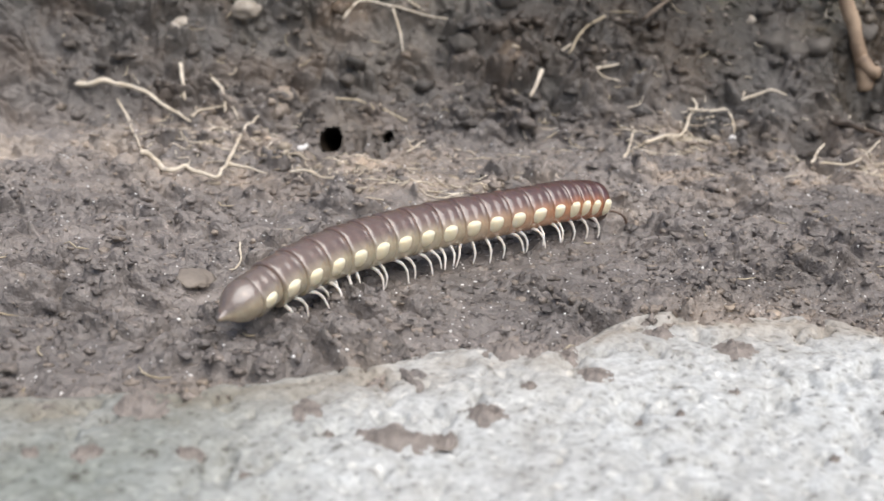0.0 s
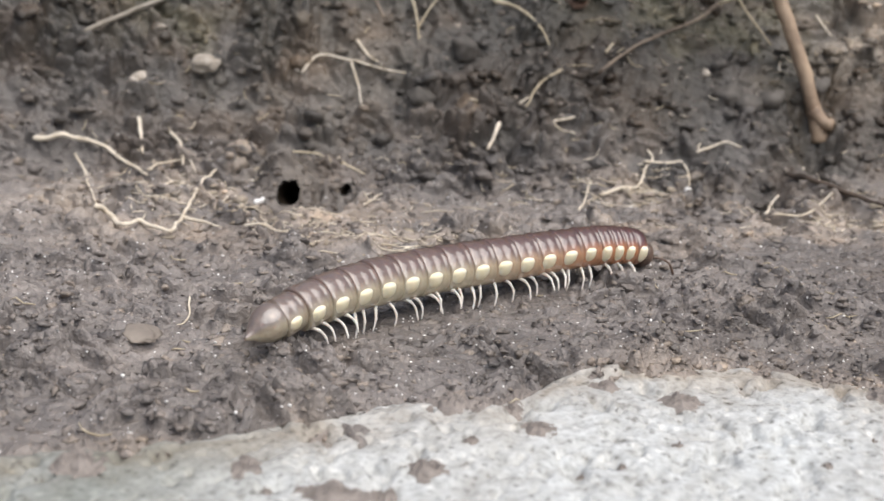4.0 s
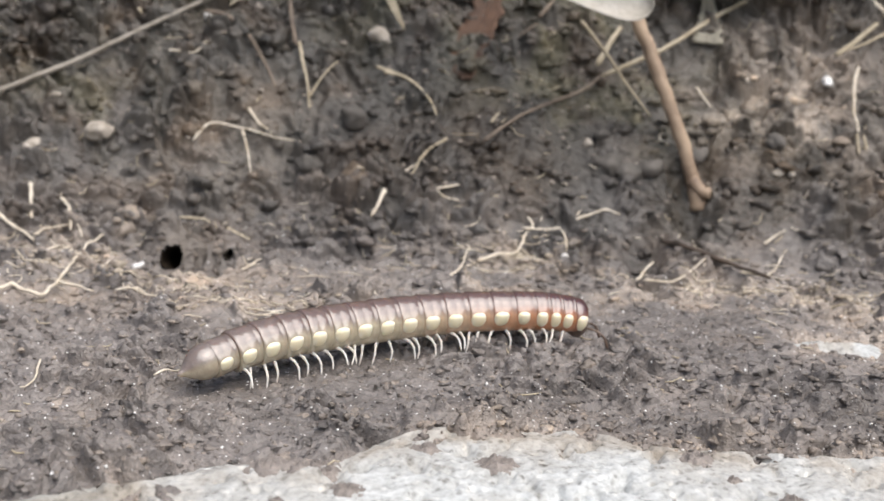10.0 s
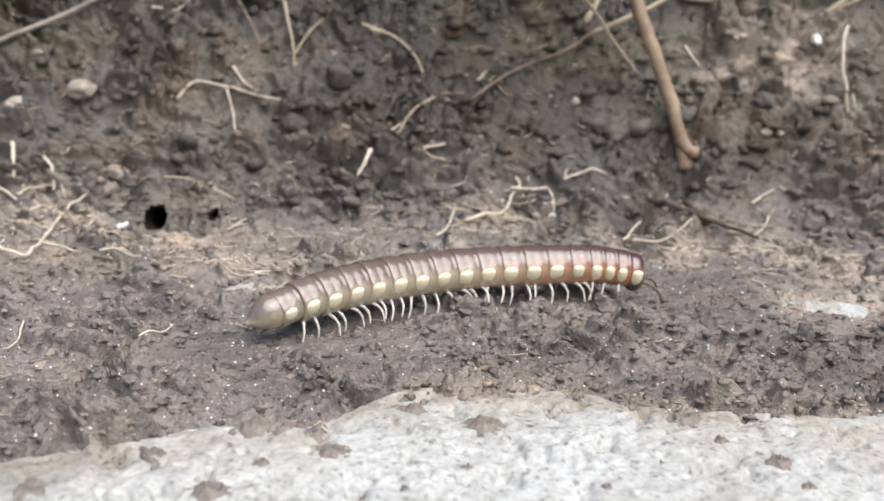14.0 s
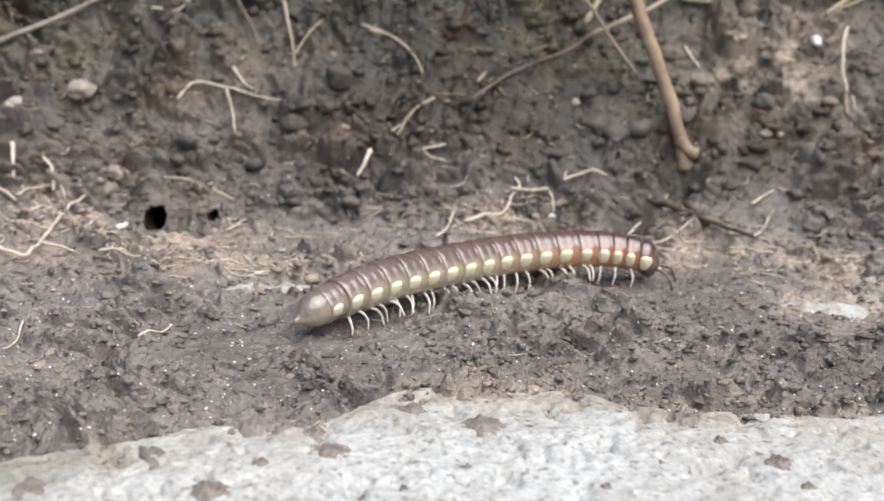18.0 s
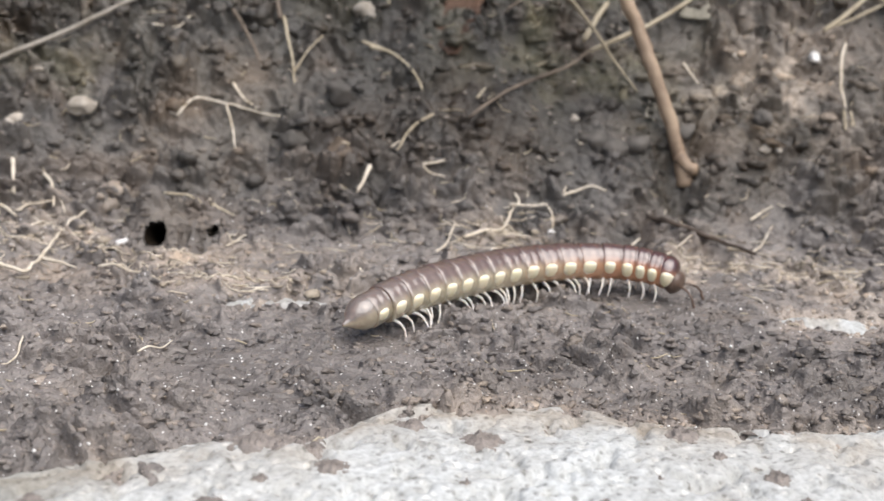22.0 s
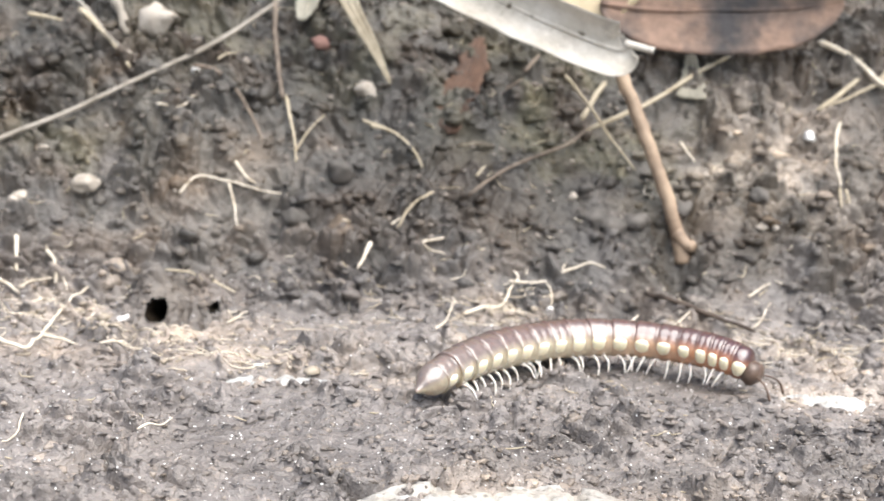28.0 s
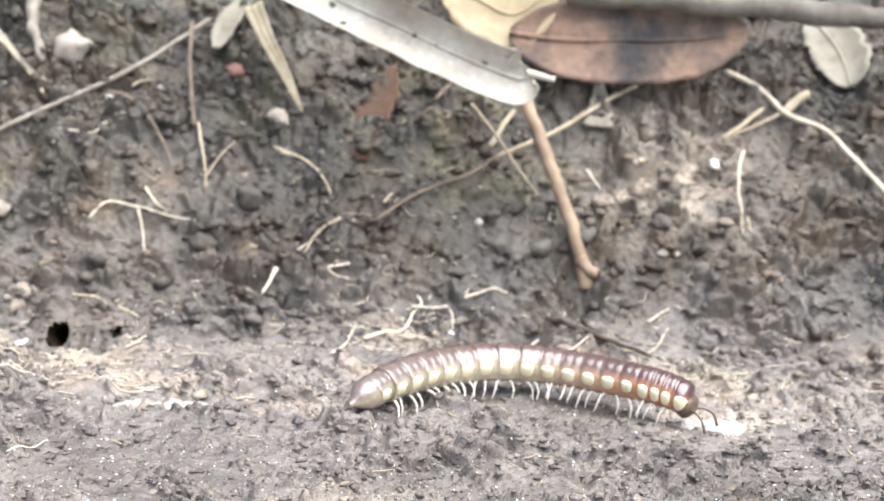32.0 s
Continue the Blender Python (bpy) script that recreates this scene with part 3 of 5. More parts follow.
# seconds, where the tail and the head stand along x
STAND = [(0, -1.27, 0.11), (1, -1.25, 0.2), (2, -1.19, 0.32), (3, -1.12, 0.41), (6, -0.98, 0.66), (7, -0.91, 0.7), (8, -0.88, 0.71), (9, -0.81, 0.82),
         (10, -0.76, 0.94), (11, -0.72, 1.01), (12, -0.65, 1.1), (13, -0.57, 1.22), (14, -0.48, 1.3), (17, -0.35, 1.29), (18, -0.28, 1.38), (19, -0.22, 1.42),
         (20, -0.19, 1.48), (21, -0.12, 1.48), (22, -0.1, 1.52), (23, -0.05, 1.62), (24, 0.01, 1.7), (27, 0.13, 1.83), (28, 0.2, 1.9), (29, 0.26, 1.98),
         (30, 0.32, 2.03), (31, 0.39, 2.13), (32, 0.44, 2.21)]
SPACING = [0.58, 0.54, 0.54, 0.62, 0.86] + [1.0] * 11 + [0.98, 0.9, 0.84]
GIRTH = [0.88, 0.91, 0.93, 0.95, 0.96] + [0.97, 0.99, 1.0, 1.01, 1.02, 1.03, 1.03, 1.03, 1.02, 1.0] + [0.98, 0.93, 0.82, 0.56]
PITCH = 0.118  # length of a full ring


# seconds, then how far the tail reaches along x and y and the head along y and x beside the track
BEND = [(0, -0.06, -0.1, 0.13, 0.05), (2, -0.05, -0.06, 0.16, 0.09), (6, -0.05, -0.05, 0.08, 0.08), (10, -0.06, -0.08, 0.03, 0.07), (14, -0.035, -0.06, 0.0, 0.06),
        (20, -0.01, -0.03, -0.05, 0.03), (24, 0.0, -0.1, -0.07, -0.02), (30, 0.03, -0.26, -0.08, -0.01), (32, 0.03, -0.26, -0.08, -0.01)]


def smooth_track(track):
    xs = np.linspace(track[0][0], track[-1][0], 400)
    ys = np.interp(xs, *np.array(track).T)
    for _ in range(700):
        ys[1:-1] = 0.25 * ys[:-2] + 0.5 * ys[1:-1] + 0.25 * ys[2:]
    return xs, ys


TRACKS = [smooth_track(TRACK_A), smooth_track(TRACK_B)]


def body_line(t):
    """Places and headings of the rings, head first, at t seconds."""
    s, b = np.array(STAND), np.array(BEND)
    bend = [np.interp(t, b[:, 0], b[:, q]) for q in (1, 2, 3, 4)]
    tail, head = np.interp(t, s[:, 0], s[:, 1]) + 0.07 + bend[0], np.interp(t, s[:, 0], s[:, 2]) - 0.065 + bend[3]
    late = np.clip((t - 11) / 9.0, 0, 1)
    late = late * late * (3 - 2 * late)
    xs = np.linspace(tail, head, 200)
    ys = (1 - late) * np.interp(xs, *TRACKS[0]) + late * np.interp(xs, *TRACKS[1])
    u = np.linspace(0, 1, 200)
    ys = ys + bend[1] * np.clip(1 - u / 0.5, 0, 1) ** 2 + bend[2] * np.clip((u - 0.5) / 0.5, 0, 1) ** 2
    arc = np.r_[0, np.cumsum(np.hypot(np.diff(xs), np.diff(ys)))]
    share = np.array(SPACING)
    mids = 1 - (np.cumsum(share) - share / 2) / share.sum()
    at = mids * arc[-1]
    x, y = np.interp(at, arc, xs), np.interp(at, arc, ys)
    dx, dy = np.gradient(xs, arc), np.gradient(ys, arc)
    hx, hy = np.interp(at, arc, dx), np.interp(at, arc, dy)
    yaw = np.arctan2(hy, hx)
    reach = 0.115
    return x - reach * np.sin(yaw), y + reach * np.cos(yaw), yaw, arc[-1] / share.sum()


def eased(a, b, x):
    f = min(1.0, max(0.0, (x - a) / (b - a)))
    return f * f * (3 - 2 * f)


# along a ring from front to hind edge: place in ring lengths, girth of the back, girth of the flank
PROFILE = [(0.74, 0.86, 0.9), (0.644, 0.9, 0.93), (0.577, 0.958, 0.967), (0.52, 0.967, 0.972), (0.469, 0.967, 0.974), (0.426, 0.958, 0.972), (0.383, 0.955, 0.969),
           (0.34, 0.967, 0.972), (0.247, 0.985, 0.976), (0.155, 0.994, 0.98), (0.077, 0.996, 0.983), (0, 0.99, 0.984), (-0.05, 0.989, 0.985), (-0.11, 0.998, 0.985),
           (-0.2, 1.007, 0.986), (-0.29, 1.012, 0.986), (-0.37, 1.012, 0.985), (-0.43, 1.005, 0.983), (-0.48, 0.985, 0.976), (-0.51, 0.94, 0.93), (-0.52, 0.88, 0.88)]
COLLUM = [(0.72, 0.2, 0.2), (0.7, 0.42, 0.42), (0.62, 0.63, 0.62), (0.5, 0.79, 0.78), (0.34, 0.9, 0.89), (0.16, 0.965, 0.95), (-0.02, 0.995, 0.97), (-0.2, 1.008, 0.98),
          (-0.34, 1.008, 0.98), (-0.43, 0.99, 0.97), (-0.49, 0.94, 0.93), (-0.51, 0.86, 0.86)]
TELSON = [(0.85, 1.34, 1.34), (0.5, 1.38, 1.38), (0.25, 1.36, 1.36), (0.04, 1.27, 1.28), (-0.14, 1.13, 1.15), (-0.3, 0.96, 0.99), (-0.44, 0.79, 0.82), (-0.56, 0.63, 0.66),
          (-0.67, 0.48, 0.51), (-0.78, 0.35, 0.38), (-0.89, 0.25, 0.27), (-1.0, 0.18, 0.19), (-1.06, 0.11, 0.11), (-1.08, 0.03, 0.03)]


def ring_profile(k):
    return COLLUM if k == 0 else TELSON if k == RINGS - 1 else PROFILE


def ring_point(k, u, deg, side, lift=0.0):
    """A place on ring k: u ring lengths ahead, deg degrees down from the top; side -1 or 1."""
    rows = ring_profile(k)
    us, tops, flanks = (np.array([r[q] for r in rows][::-1]) for q in range(3))
    low = eased(78, 112, deg)
    r = float(np.interp(u, us, tops)) * (1 - low) + float(np.interp(u, us, flanks)) * low
    if k < RINGS - 1:
        hind = eased(0.36, 0.12, u) * eased(-0.53, -0.44, u) if k else eased(0.7, 0.3, u) * eased(-0.52, -0.4, u)
        shelf = 0.046 * math.exp(-((deg - 82) / 13) ** 2) - 0.016 * math.exp(-((deg - 56) / 13) ** 2)
        r += shelf * hind * (1 if k else 0.4)
    a = math.radians(deg)
    y, z = math.sin(a), math.cos(a)
    r = GIRTH[k] * r + lift / 0.108
    height = 0.104 if z > 0 else 0.112
    drop = z * height if z > -0.8 else (z * 0.6 - 0.32) * height
    return Vector((u * PITCH * SPACING[k], side * r * y * 0.109, r * drop)) * CM


def ring_mesh(k):
    """One body ring: a narrow front collar, a furrow, and a wider hind band drawn out into side keels; x ahead, z up."""
    near_tail = max(0, (k - 13) / 5)
    half = 26
    bm = bmesh.new()
    tint = bm.verts.layers.float_color.new("tint")
    rows = []
    mix = lambda a, b, f: tuple(p + (q - p) * f for p, q in zip(a, b))
    f = k / (RINGS - 1)
    back = mix((0.075, 0.024, 0.02), (0.16, 0.105, 0.085), min(1, f * 1.5))
    flank = mix((0.5, 0.2, 0.085), (0.5, 0.43, 0.3), eased(0.1, 0.62, f))
    back, flank = mix(back, (0.22, 0.18, 0.15), near_tail * 0.6), mix(flank, (0.32, 0.26, 0.19), near_tail * 0.6)
    if k == 0:
        flank = mix(flank, (0.2, 0.08, 0.05), 0.6)
    belly = mix(flank, (0.5, 0.4, 0.3), 0.4)
    for u, _, _ in ring_profile(k):
        row = []
        for j in range(2 * half):
            side, deg = (1, 180 * j / half) if j <= half else (-1, 180 * (2 * half - j) / half)
            v = bm.verts.new(ring_point(k, u, deg, side))
            c = mix(back, flank, eased(48, 92, deg))
            c = mix(c, belly, eased(125, 155, deg))
            if 0 < k < RINGS - 1:
                c = mix(c, mix(c, (0.1, 0.055, 0.04), 0.3), eased(0.33, 0.4, u) * (1 - 0.75 * eased(70, 100, deg)))
                c = mix(c, mix(c, (0.16, 0.09, 0.06), 0.4), eased(-0.44, -0.5, u) * (1 - eased(70, 100, deg)))
            v[tint] = (*c, 1)
            row.append(v)
        rows.append(row)
    for a, b in zip(rows, rows[1:]):
        for j in range(2 * half):
            bm.faces.new((a[j], b[j], b[(j + 1) % (2 * half)], a[(j + 1) % (2 * half)]))
    bm.faces.new(rows[0]), bm.faces.new(rows[-1][::-1])
    return bm


def lump(size, sub=2, rough=0.0, seed=0):
    """A rounded lump with the given half sizes in cm."""
    bm = bmesh.new()
    bmesh.ops.create_icosphere(bm, subdivisions=sub, radius=1)
    for v in bm.verts:
        d = v.co.copy()
        q = 1 + rough * noise.noise(d * 1.3 + Vector((seed * 7.1, 3.3, seed))) + 0.5 * rough * noise.noise(d * 3.1 + Vector((seed, 9, 2)))
        v.co = Vector((d.x * size[0], d.y * size[1], d.z * size[2])) * q * CM
    return bm


def keel_spot(k, side):
    """A half-moon pad on the edge of a side keel: straight above, rounded below, swelling from the ring's surface."""
    mid, reach, up, down = (-0.13, 0.34, 14, 29) if k > 3 else (-0.1, 0.44, 16, 34) if k else (0.14, 0.52, 19, 40)
    centre = 88 if k > 3 else 91
    bm = bmesh.new()
    rnd = random.Random(31 * k + side)
    wob = [rnd.uniform(0.9, 1.1) for _ in range(4)]
    hub = bm.verts.new(ring_point(k, mid, centre + 2, side, 0.011))
    last = None
    for rho in (0.3, 0.55, 0.75, 0.9, 1.0):
        row = []
        for j in range(28):
            a = 2 * math.pi * j / 28
            p, q = math.cos(a), math.sin(a)
            p, q = math.copysign(abs(p) ** 0.8, p), math.copysign(abs(q) ** 0.9, q)
            w = 1 + 0.5 * (wob[j // 7] - 1)
            row.append(bm.verts.new(ring_point(k, mid + reach * rho * p * w, centre + rho * q * (down if q > 0 else up) * w, side, 0.012 * (1 - rho ** 3) - 0.002 * rho)))
        for j in range(28):
            e = (j + 1) % 28
            f = (hub, row[j], row[e]) if last is None else (last[j], row[j], row[e], last[e])
            bm.faces.new(f)
        last = row
    bm.faces.new([bm.verts.new(v.co * 0.97) for v in last])
    bmesh.ops.recalc_face_normals(bm, faces=bm.faces)
    return bm


def leg_mesh(s, bend):
    """A jointed leg from the hip outwards; s: -1 near side, 1 far side."""
    bm = bmesh.new()
    pts = curve_points([(0, 0, 0.012), (0, 0.028 * s, 0.004), (0.004, (0.05 + 0.008 * bend) * s, -0.008), (0.008, (0.068 + 0.012 * bend) * s, -0.034),
                        (0.004, (0.076 + 0.016 * bend) * s, -0.062), (-0.002, (0.082 + 0.024 * bend) * s, -0.088)], 16)
    radii = [0.0092 * (1 - 0.62 * (i / 15)) * (1.16 if i % 4 == 1 else 0.94) for i in range(16)]
    tube(bm, pts, radii, 7)
    return bm


CLEAR = 0.178  # height of the body's axis over the soil


def millipede():
    thing = tagged(new("millipede"), "maroon and grey-beige millipede with yellow side spots on soil", "millipede")
    leg_data = {}
    rings, legs = [], []
    for k in range(RINGS):
        ring = part("tail_ring" if k == RINGS - 1 else "ring", ring_mesh(k), RING, thing,
                    "pointed beige tail ring" if k == RINGS - 1 else "maroon rounded collar ring" if k == 0 else "")
        rings.append(ring)
        g = GIRTH[k]
        if k < RINGS - 1:
            for s in (-1, 1):
                part("keel", keel_spot(k, s), KEEL, ring, "pale yellow keel spot")
        pairs = [] if k in (0, RINGS - 1, RINGS - 2) else ([0.0] if k < 4 else [0.14, -0.3])
        for off in pairs:
            for s in (-1, 1):
                kind = (s, (3 * k + (off < 0)) % 3 - 1)
                if kind not in leg_data:
                    leg_data[kind] = mesh_of(leg_mesh(*kind), "leg", LEG)
                leg = new("leg", leg_data[kind])
                leg.parent = ring
                legs.append((leg, k, off, s, Vector((off * PITCH * SPACING[k], s * 0.05 * g, -0.092 * g))))
    head = part("head", lump((0.055, 0.078, 0.07), 3, 0.1, 2), HEAD, thing, "brown rounded head")
    for s in (-1, 1):
        bm = bmesh.new()
        pts = curve_points([(0.03, 0.03 * s, 0.0), (0.08, 0.06 * s, 0.02), (0.13, 0.085 * s, 0.012), (0.175, 0.09 * s, -0.03)], 14)
        tube(bm, pts, [0.0055 + (0.002 if i > 9 else 0) + (0.001 if i % 3 == 0 else 0) for i in range(14)], 7)
        part("antenna", bm, HEAD, head, "thin jointed brown antenna")
    return thing, rings, legs, head


MILLIPEDE = millipede()


# ---- things on the soil ----
def wobbled(points, n, amount, seed):
    pts = curve_points(points, n)
    rnd = random.Random(seed)
    off = Vector((rnd.random() * 50, rnd.random() * 50, 0))
    return [p + amount * Vector((noise.noise(p * 9 + off), noise.noise(p * 9 + off + Vector((7, 0, 0))), noise.noise(p * 9 + off + Vector((0, 7, 0))))) for p in pts]


def unburied(points, clear, stiff=False):
    """Lifts points out of the soil, away from its slope."""
    p = np.array([q[:] for q in points])
    bank = bank_share(p[:, 0], p[:, 1])
    way = np.stack([0 * bank, -0.76 * bank, 1 - 0.35 * bank], -1)
    lift = np.zeros(len(p))
    for _ in range(30):
        q = p + way * lift[:, None]
        lift = np.where(q[:, 2] < soil_z(q[:, 0], q[:, 1]) + clear, lift + 0.012, lift)
    for k in range(60 if stiff else 12):
        soft = np.convolve(np.pad(lift, 1, mode="edge"), [0.3, 0.4, 0.3], "valid")
        lift = np.maximum(lift, soft) if k < (40 if stiff else 5) else soft
    return [Vector(q) for q in p + way * lift[:, None]]


STRANDS = []


def strand(name, label, category, points, radius, material, taper=0.5, group=""):
    """A root, straw or twig along points, thinner towards its end, with small knots."""
    seed = len(STRANDS) + 1
    rnd = random.Random(seed)
    n = max(10, 6 * len(points))
    stiff = name == "straw"
    pts = unburied(wobbled(points, n, radius * (0.25 if stiff else 0.9), seed), radius * 0.4 + (0.03 if stiff else 0.012), stiff)
    radii = []
    for k in range(n):
        f = k / (n - 1)
        r = 0.85 * radius * (1 - (1 - taper) * f) * (1 + (0.07 if stiff else 0.16) * rnd.uniform(-1, 1))
        radii.append(r * (0.55 if k in (0, n - 1) else 1))
    bm = bmesh.new()
    tube(bm, pts, radii, 8)
    ob = new(name, mesh_of(bm, name, material))
    STRANDS.append(ob)
    return tagged(ob, label, category, group)


PEBBLES = []


def pebble(label, material, place, radius, squash):
    seed = len(PEBBLES) + 3
    rnd = random.Random(seed)
    bm = lump((radius * rnd.uniform(0.95, 1.2), radius * 0.9, radius * squash), 3, 0.42, seed)
    ob = new("pebble", mesh_of(bm, "pebble", material))
    z = max(place[2] - 0.03, float(soil_z(np.array([place[0]]), np.array([place[1]]))[0]) - radius * 0.1 * squash)
    ob.matrix_basis = pose(place[0] * CM, place[1] * CM, z * CM, rnd.uniform(-20, 20), rnd.uniform(-20, 20), rnd.uniform(0, 360))
    PEBBLES.append(ob)
    return tagged(ob, label, "pebble", "pebbles")


CLODS = []


def clod(label, place, half_width, half_depth):
    """A crumbled patch of soil on the slab: low ragged lumps that stand out of it."""
    seed = len(CLODS) + 11
    bm = bmesh.new()
    high, around, out = 0.014 + 0.16 * min(half_width, 0.12), 48, 16
    rows = []
    for i in range(out + 1):
        row = []
        for j in range(around):
            a, r = 2 * math.pi * j / around, max(0.02, i / out) * 1.35
            dx, dy = r * math.cos(a), r * math.sin(a)
            n1 = noise.noise(Vector((dx * 1.5, dy * 1.5, seed * 3.7)))
            n2 = noise.noise(Vector((dx * 3.6, dy * 3.6, seed * 1.9)))
            n3 = noise.noise(Vector((dx * 9, dy * 9, seed)))
            z = high * (0.75 * (1 - r * r) + 0.75 * n1 + 0.6 * n2 + 0.4 * n3)
            row.append(bm.verts.new(Vector((dx * half_width, dy * half_depth * 2.4, max(z, -0.03))) * CM))
        rows.append(row)
    for p, q in zip(rows, rows[1:]):
        for j in range(around):
            bm.faces.new((p[j], q[j], q[(j + 1) % around], p[(j + 1) % around]))
    bm.faces.new(rows[0]), bm.faces.new([bm.verts.new((v.co.x, v.co.y, -0.05 * CM)) for v in rows[-1]][::-1])
    ob = new("soil_clod", mesh_of(bm, "soil_clod", CLOD))
    z = float(slab_z(np.array([place[0]]), np.array([place[1]]))[0])
    ob.location = (place[0] * CM, place[1] * CM, z * CM)
    CLODS.append(ob)
    return tagged(ob, label, "soil clod", "soil clods on the slab")


def leaf_mesh(axis, half, cup, across=None, thick=0.012, n=40, m=14, notch=0.0, seed=0):
    """A leaf along axis: half(u) its half width, cup its rolled-up depth; across: its sideways direction."""
    bm = bmesh.new()
    pts = curve_points(axis, n)
    sheets = []
    for layer in (0, 1):
        rows = []
        for k, p in enumerate(pts):
            u = k / (n - 1)
            way = (pts[min(k + 1, n - 1)] - pts[max(k - 1, 0)]).normalized()
            side = Vector(across) if across else Vector((0, 0, 1))
            side = (side - way * side.dot(way)).normalized()
            face = side.cross(way).normalized()
            if face.y > 0:
                face = -face
            row = []
            for j in range(m + 1):
                s = 2 * j / m - 1
                w = half(u) * (1 + notch * noise.noise(Vector((u * 14, s * 2, seed))))
                a = s * cup
                flat = math.sin(a) / cup if cup > 0.01 else s
                deep = (1 - math.cos(a)) / max(cup, 0.01)
                ripple = 0.06 * w * noise.noise(Vector((u * 6, s * 3, seed + 4)))
                q = p + side * flat * w + face * (deep * w + ripple + thick * (0.5 - layer) + (0.1 * thick if abs(s) < 0.08 else 0))
                row.append(bm.verts.new(q * CM))
            rows.append(row)
        for a, b in zip(rows, rows[1:]):
            for j in range(m):
                f = (a[j], a[j + 1], b[j + 1], b[j])
                bm.faces.new(f if layer == 0 else f[::-1])
        sheets.append(rows)
    top, low = sheets
    rim = lambda r: [q[0] for q in r] + r[-1][1:] + [q[-1] for q in r[-2::-1]] + r[0][-2:0:-1]
    a, b = rim(top), rim(low)
    for k in range(len(a)):
        bm.faces.new((a[k], a[(k + 1) % len(a)], b[(k + 1) % len(a)], b[k]))
    bmesh.ops.recalc_face_normals(bm, faces=bm.faces)
    return bm


def leaf(name, label, axis, half, cup, across, thick, n, m, notch, seed, material, category="leaf"):
    """A leaf of two parts: its blade and the raised midrib."""
    thing = tagged(new(name), label, category, "fallen leaves")
    part("blade", leaf_mesh(axis, half, cup, across, thick, n, m, notch, seed), material, thing)
    bm = bmesh.new()
    pts = curve_points(axis, n)
    side = Vector(across)
    rib = []
    for k, p in enumerate(pts):
        way = (pts[min(k + 1, n - 1)] - pts[max(k - 1, 0)]).normalized()
        s = (side - way * side.dot(way)).normalized()
        face = s.cross(way).normalized()
        rib.append(p + (face if face.y < 0 else -face) * thick * 0.5)
    tube(bm, rib, [max(0.003, 0.05 * max(half(0.5), 0.05) * (1 - 0.7 * k / (n - 1)) + 0.006) for k in range(n)], 6)
    part("midrib", bm, material, thing)
    return thing


strand("root", "thick cream dry root bent over dark soil", "root", [(-3.36, 3.17, 0.18), (-3.15, 3.22, 0.21), (-2.94, 3.20, 0.17), (-2.71, 3.09, 0.09), (-2.51, 2.93, 0.04)], 0.022, ROOT, 0.50, "dry roots")
strand("root", "short pale upright root stub in soil", "root", [(-2.72, 3.38, 0.32), (-2.67, 3.27, 0.22), (-2.61, 3.15, 0.12)], 0.018, ROOT, 0.50, "dry roots")
strand("root", "short pale upright root stub in soil", "root", [(-2.50, 3.33, 0.25), (-2.40, 3.25, 0.18), (-2.34, 3.09, 0.08)], 0.016, ROOT, 0.50, "dry roots")
strand("root", "thin pale dry root lying on dark soil", "root", [(-3.06, 3.11, 0.12), (-2.89, 2.88, 0.03), (-2.75, 2.55, 0.02), (-2.56, 2.21, 0.01)], 0.011, ROOT, 0.50, "dry roots")
strand("root", "long cream dry root curling along the soil", "root", [(-2.50, 2.01, 0.01), (-2.44, 2.06, 0.01), (-2.30, 1.92, 0.01), (-2.23, 2.00, 0.01), (-2.10, 1.94, 0.01), (-2.04, 1.98, 0.01), (-2.08, 2.34, 0.01), (-2.13, 2.86, 0.02), (-2.12, 3.09, 0.07)], 0.018, ROOT, 0.50, "dry roots")
strand("root", "thin pale dry root lying on dark soil", "root", [(-2.05, 2.19, 0.01), (-1.94, 2.13, 0.01), (-1.81, 2.07, 0.01)], 0.013, ROOT, 0.50, "dry roots")
strand("root", "thin pale dry root lying on dark soil", "root", [(-1.67, 2.04, 0.01), (-1.53, 2.03, 0.01), (-1.38, 1.98, 0.01)], 0.010, ROOT, 0.50, "dry roots")
strand("root", "thin pale dry root lying on dark soil", "root", [(-2.51, 2.94, 0.04), (-2.46, 3.11, 0.09), (-2.32, 3.15, 0.10), (-2.23, 3.02, 0.05)], 0.010, ROOT, 0.50, "dry roots")
strand("root", "thin pale dry root lying on dark soil", "root", [(-2.41, 2.77, 0.02), (-2.33, 2.88, 0.03), (-2.22, 2.79, 0.02)], 0.009, ROOT, 0.50, "dry roots")
strand("root", "hair-thin white root curl on soil", "root", [(-1.62, 0.91, 0.01), (-1.56, 0.72, 0.01), (-1.54, 0.59, 0.01), (-1.56, 0.56, 0.01)], 0.007, ROOT, 0.50, "dry roots")
strand("root", "branched brown root thread on the soil bank", "root", [(-1.72, 3.70, 0.61), (-1.61, 3.80, 0.72), (-1.40, 3.80, 0.70), (-1.21, 3.78, 0.66), (-0.98, 3.78, 0.63)], 0.012, ROOT, 0.50, "dry roots")
strand("root", "thin pale dry root lying on dark soil", "root", [(-1.39, 3.79, 0.69), (-1.33, 3.69, 0.56), (-1.28, 3.58, 0.43)], 0.011, ROOT, 0.50, "dry roots")
strand("root", "thin pale dry root lying on dark soil", "root", [(-1.38, 3.91, 0.83), (-1.30, 3.85, 0.74), (-1.19, 3.79, 0.67)], 0.014, ROOT, 0.50, "dry roots")
strand("root", "short pale straw stub stuck in soil", "root", [(-0.37, 3.59, 0.38), (-0.40, 3.51, 0.31), (-0.44, 3.41, 0.22)], 0.020, ROOT, 0.50, "dry roots")
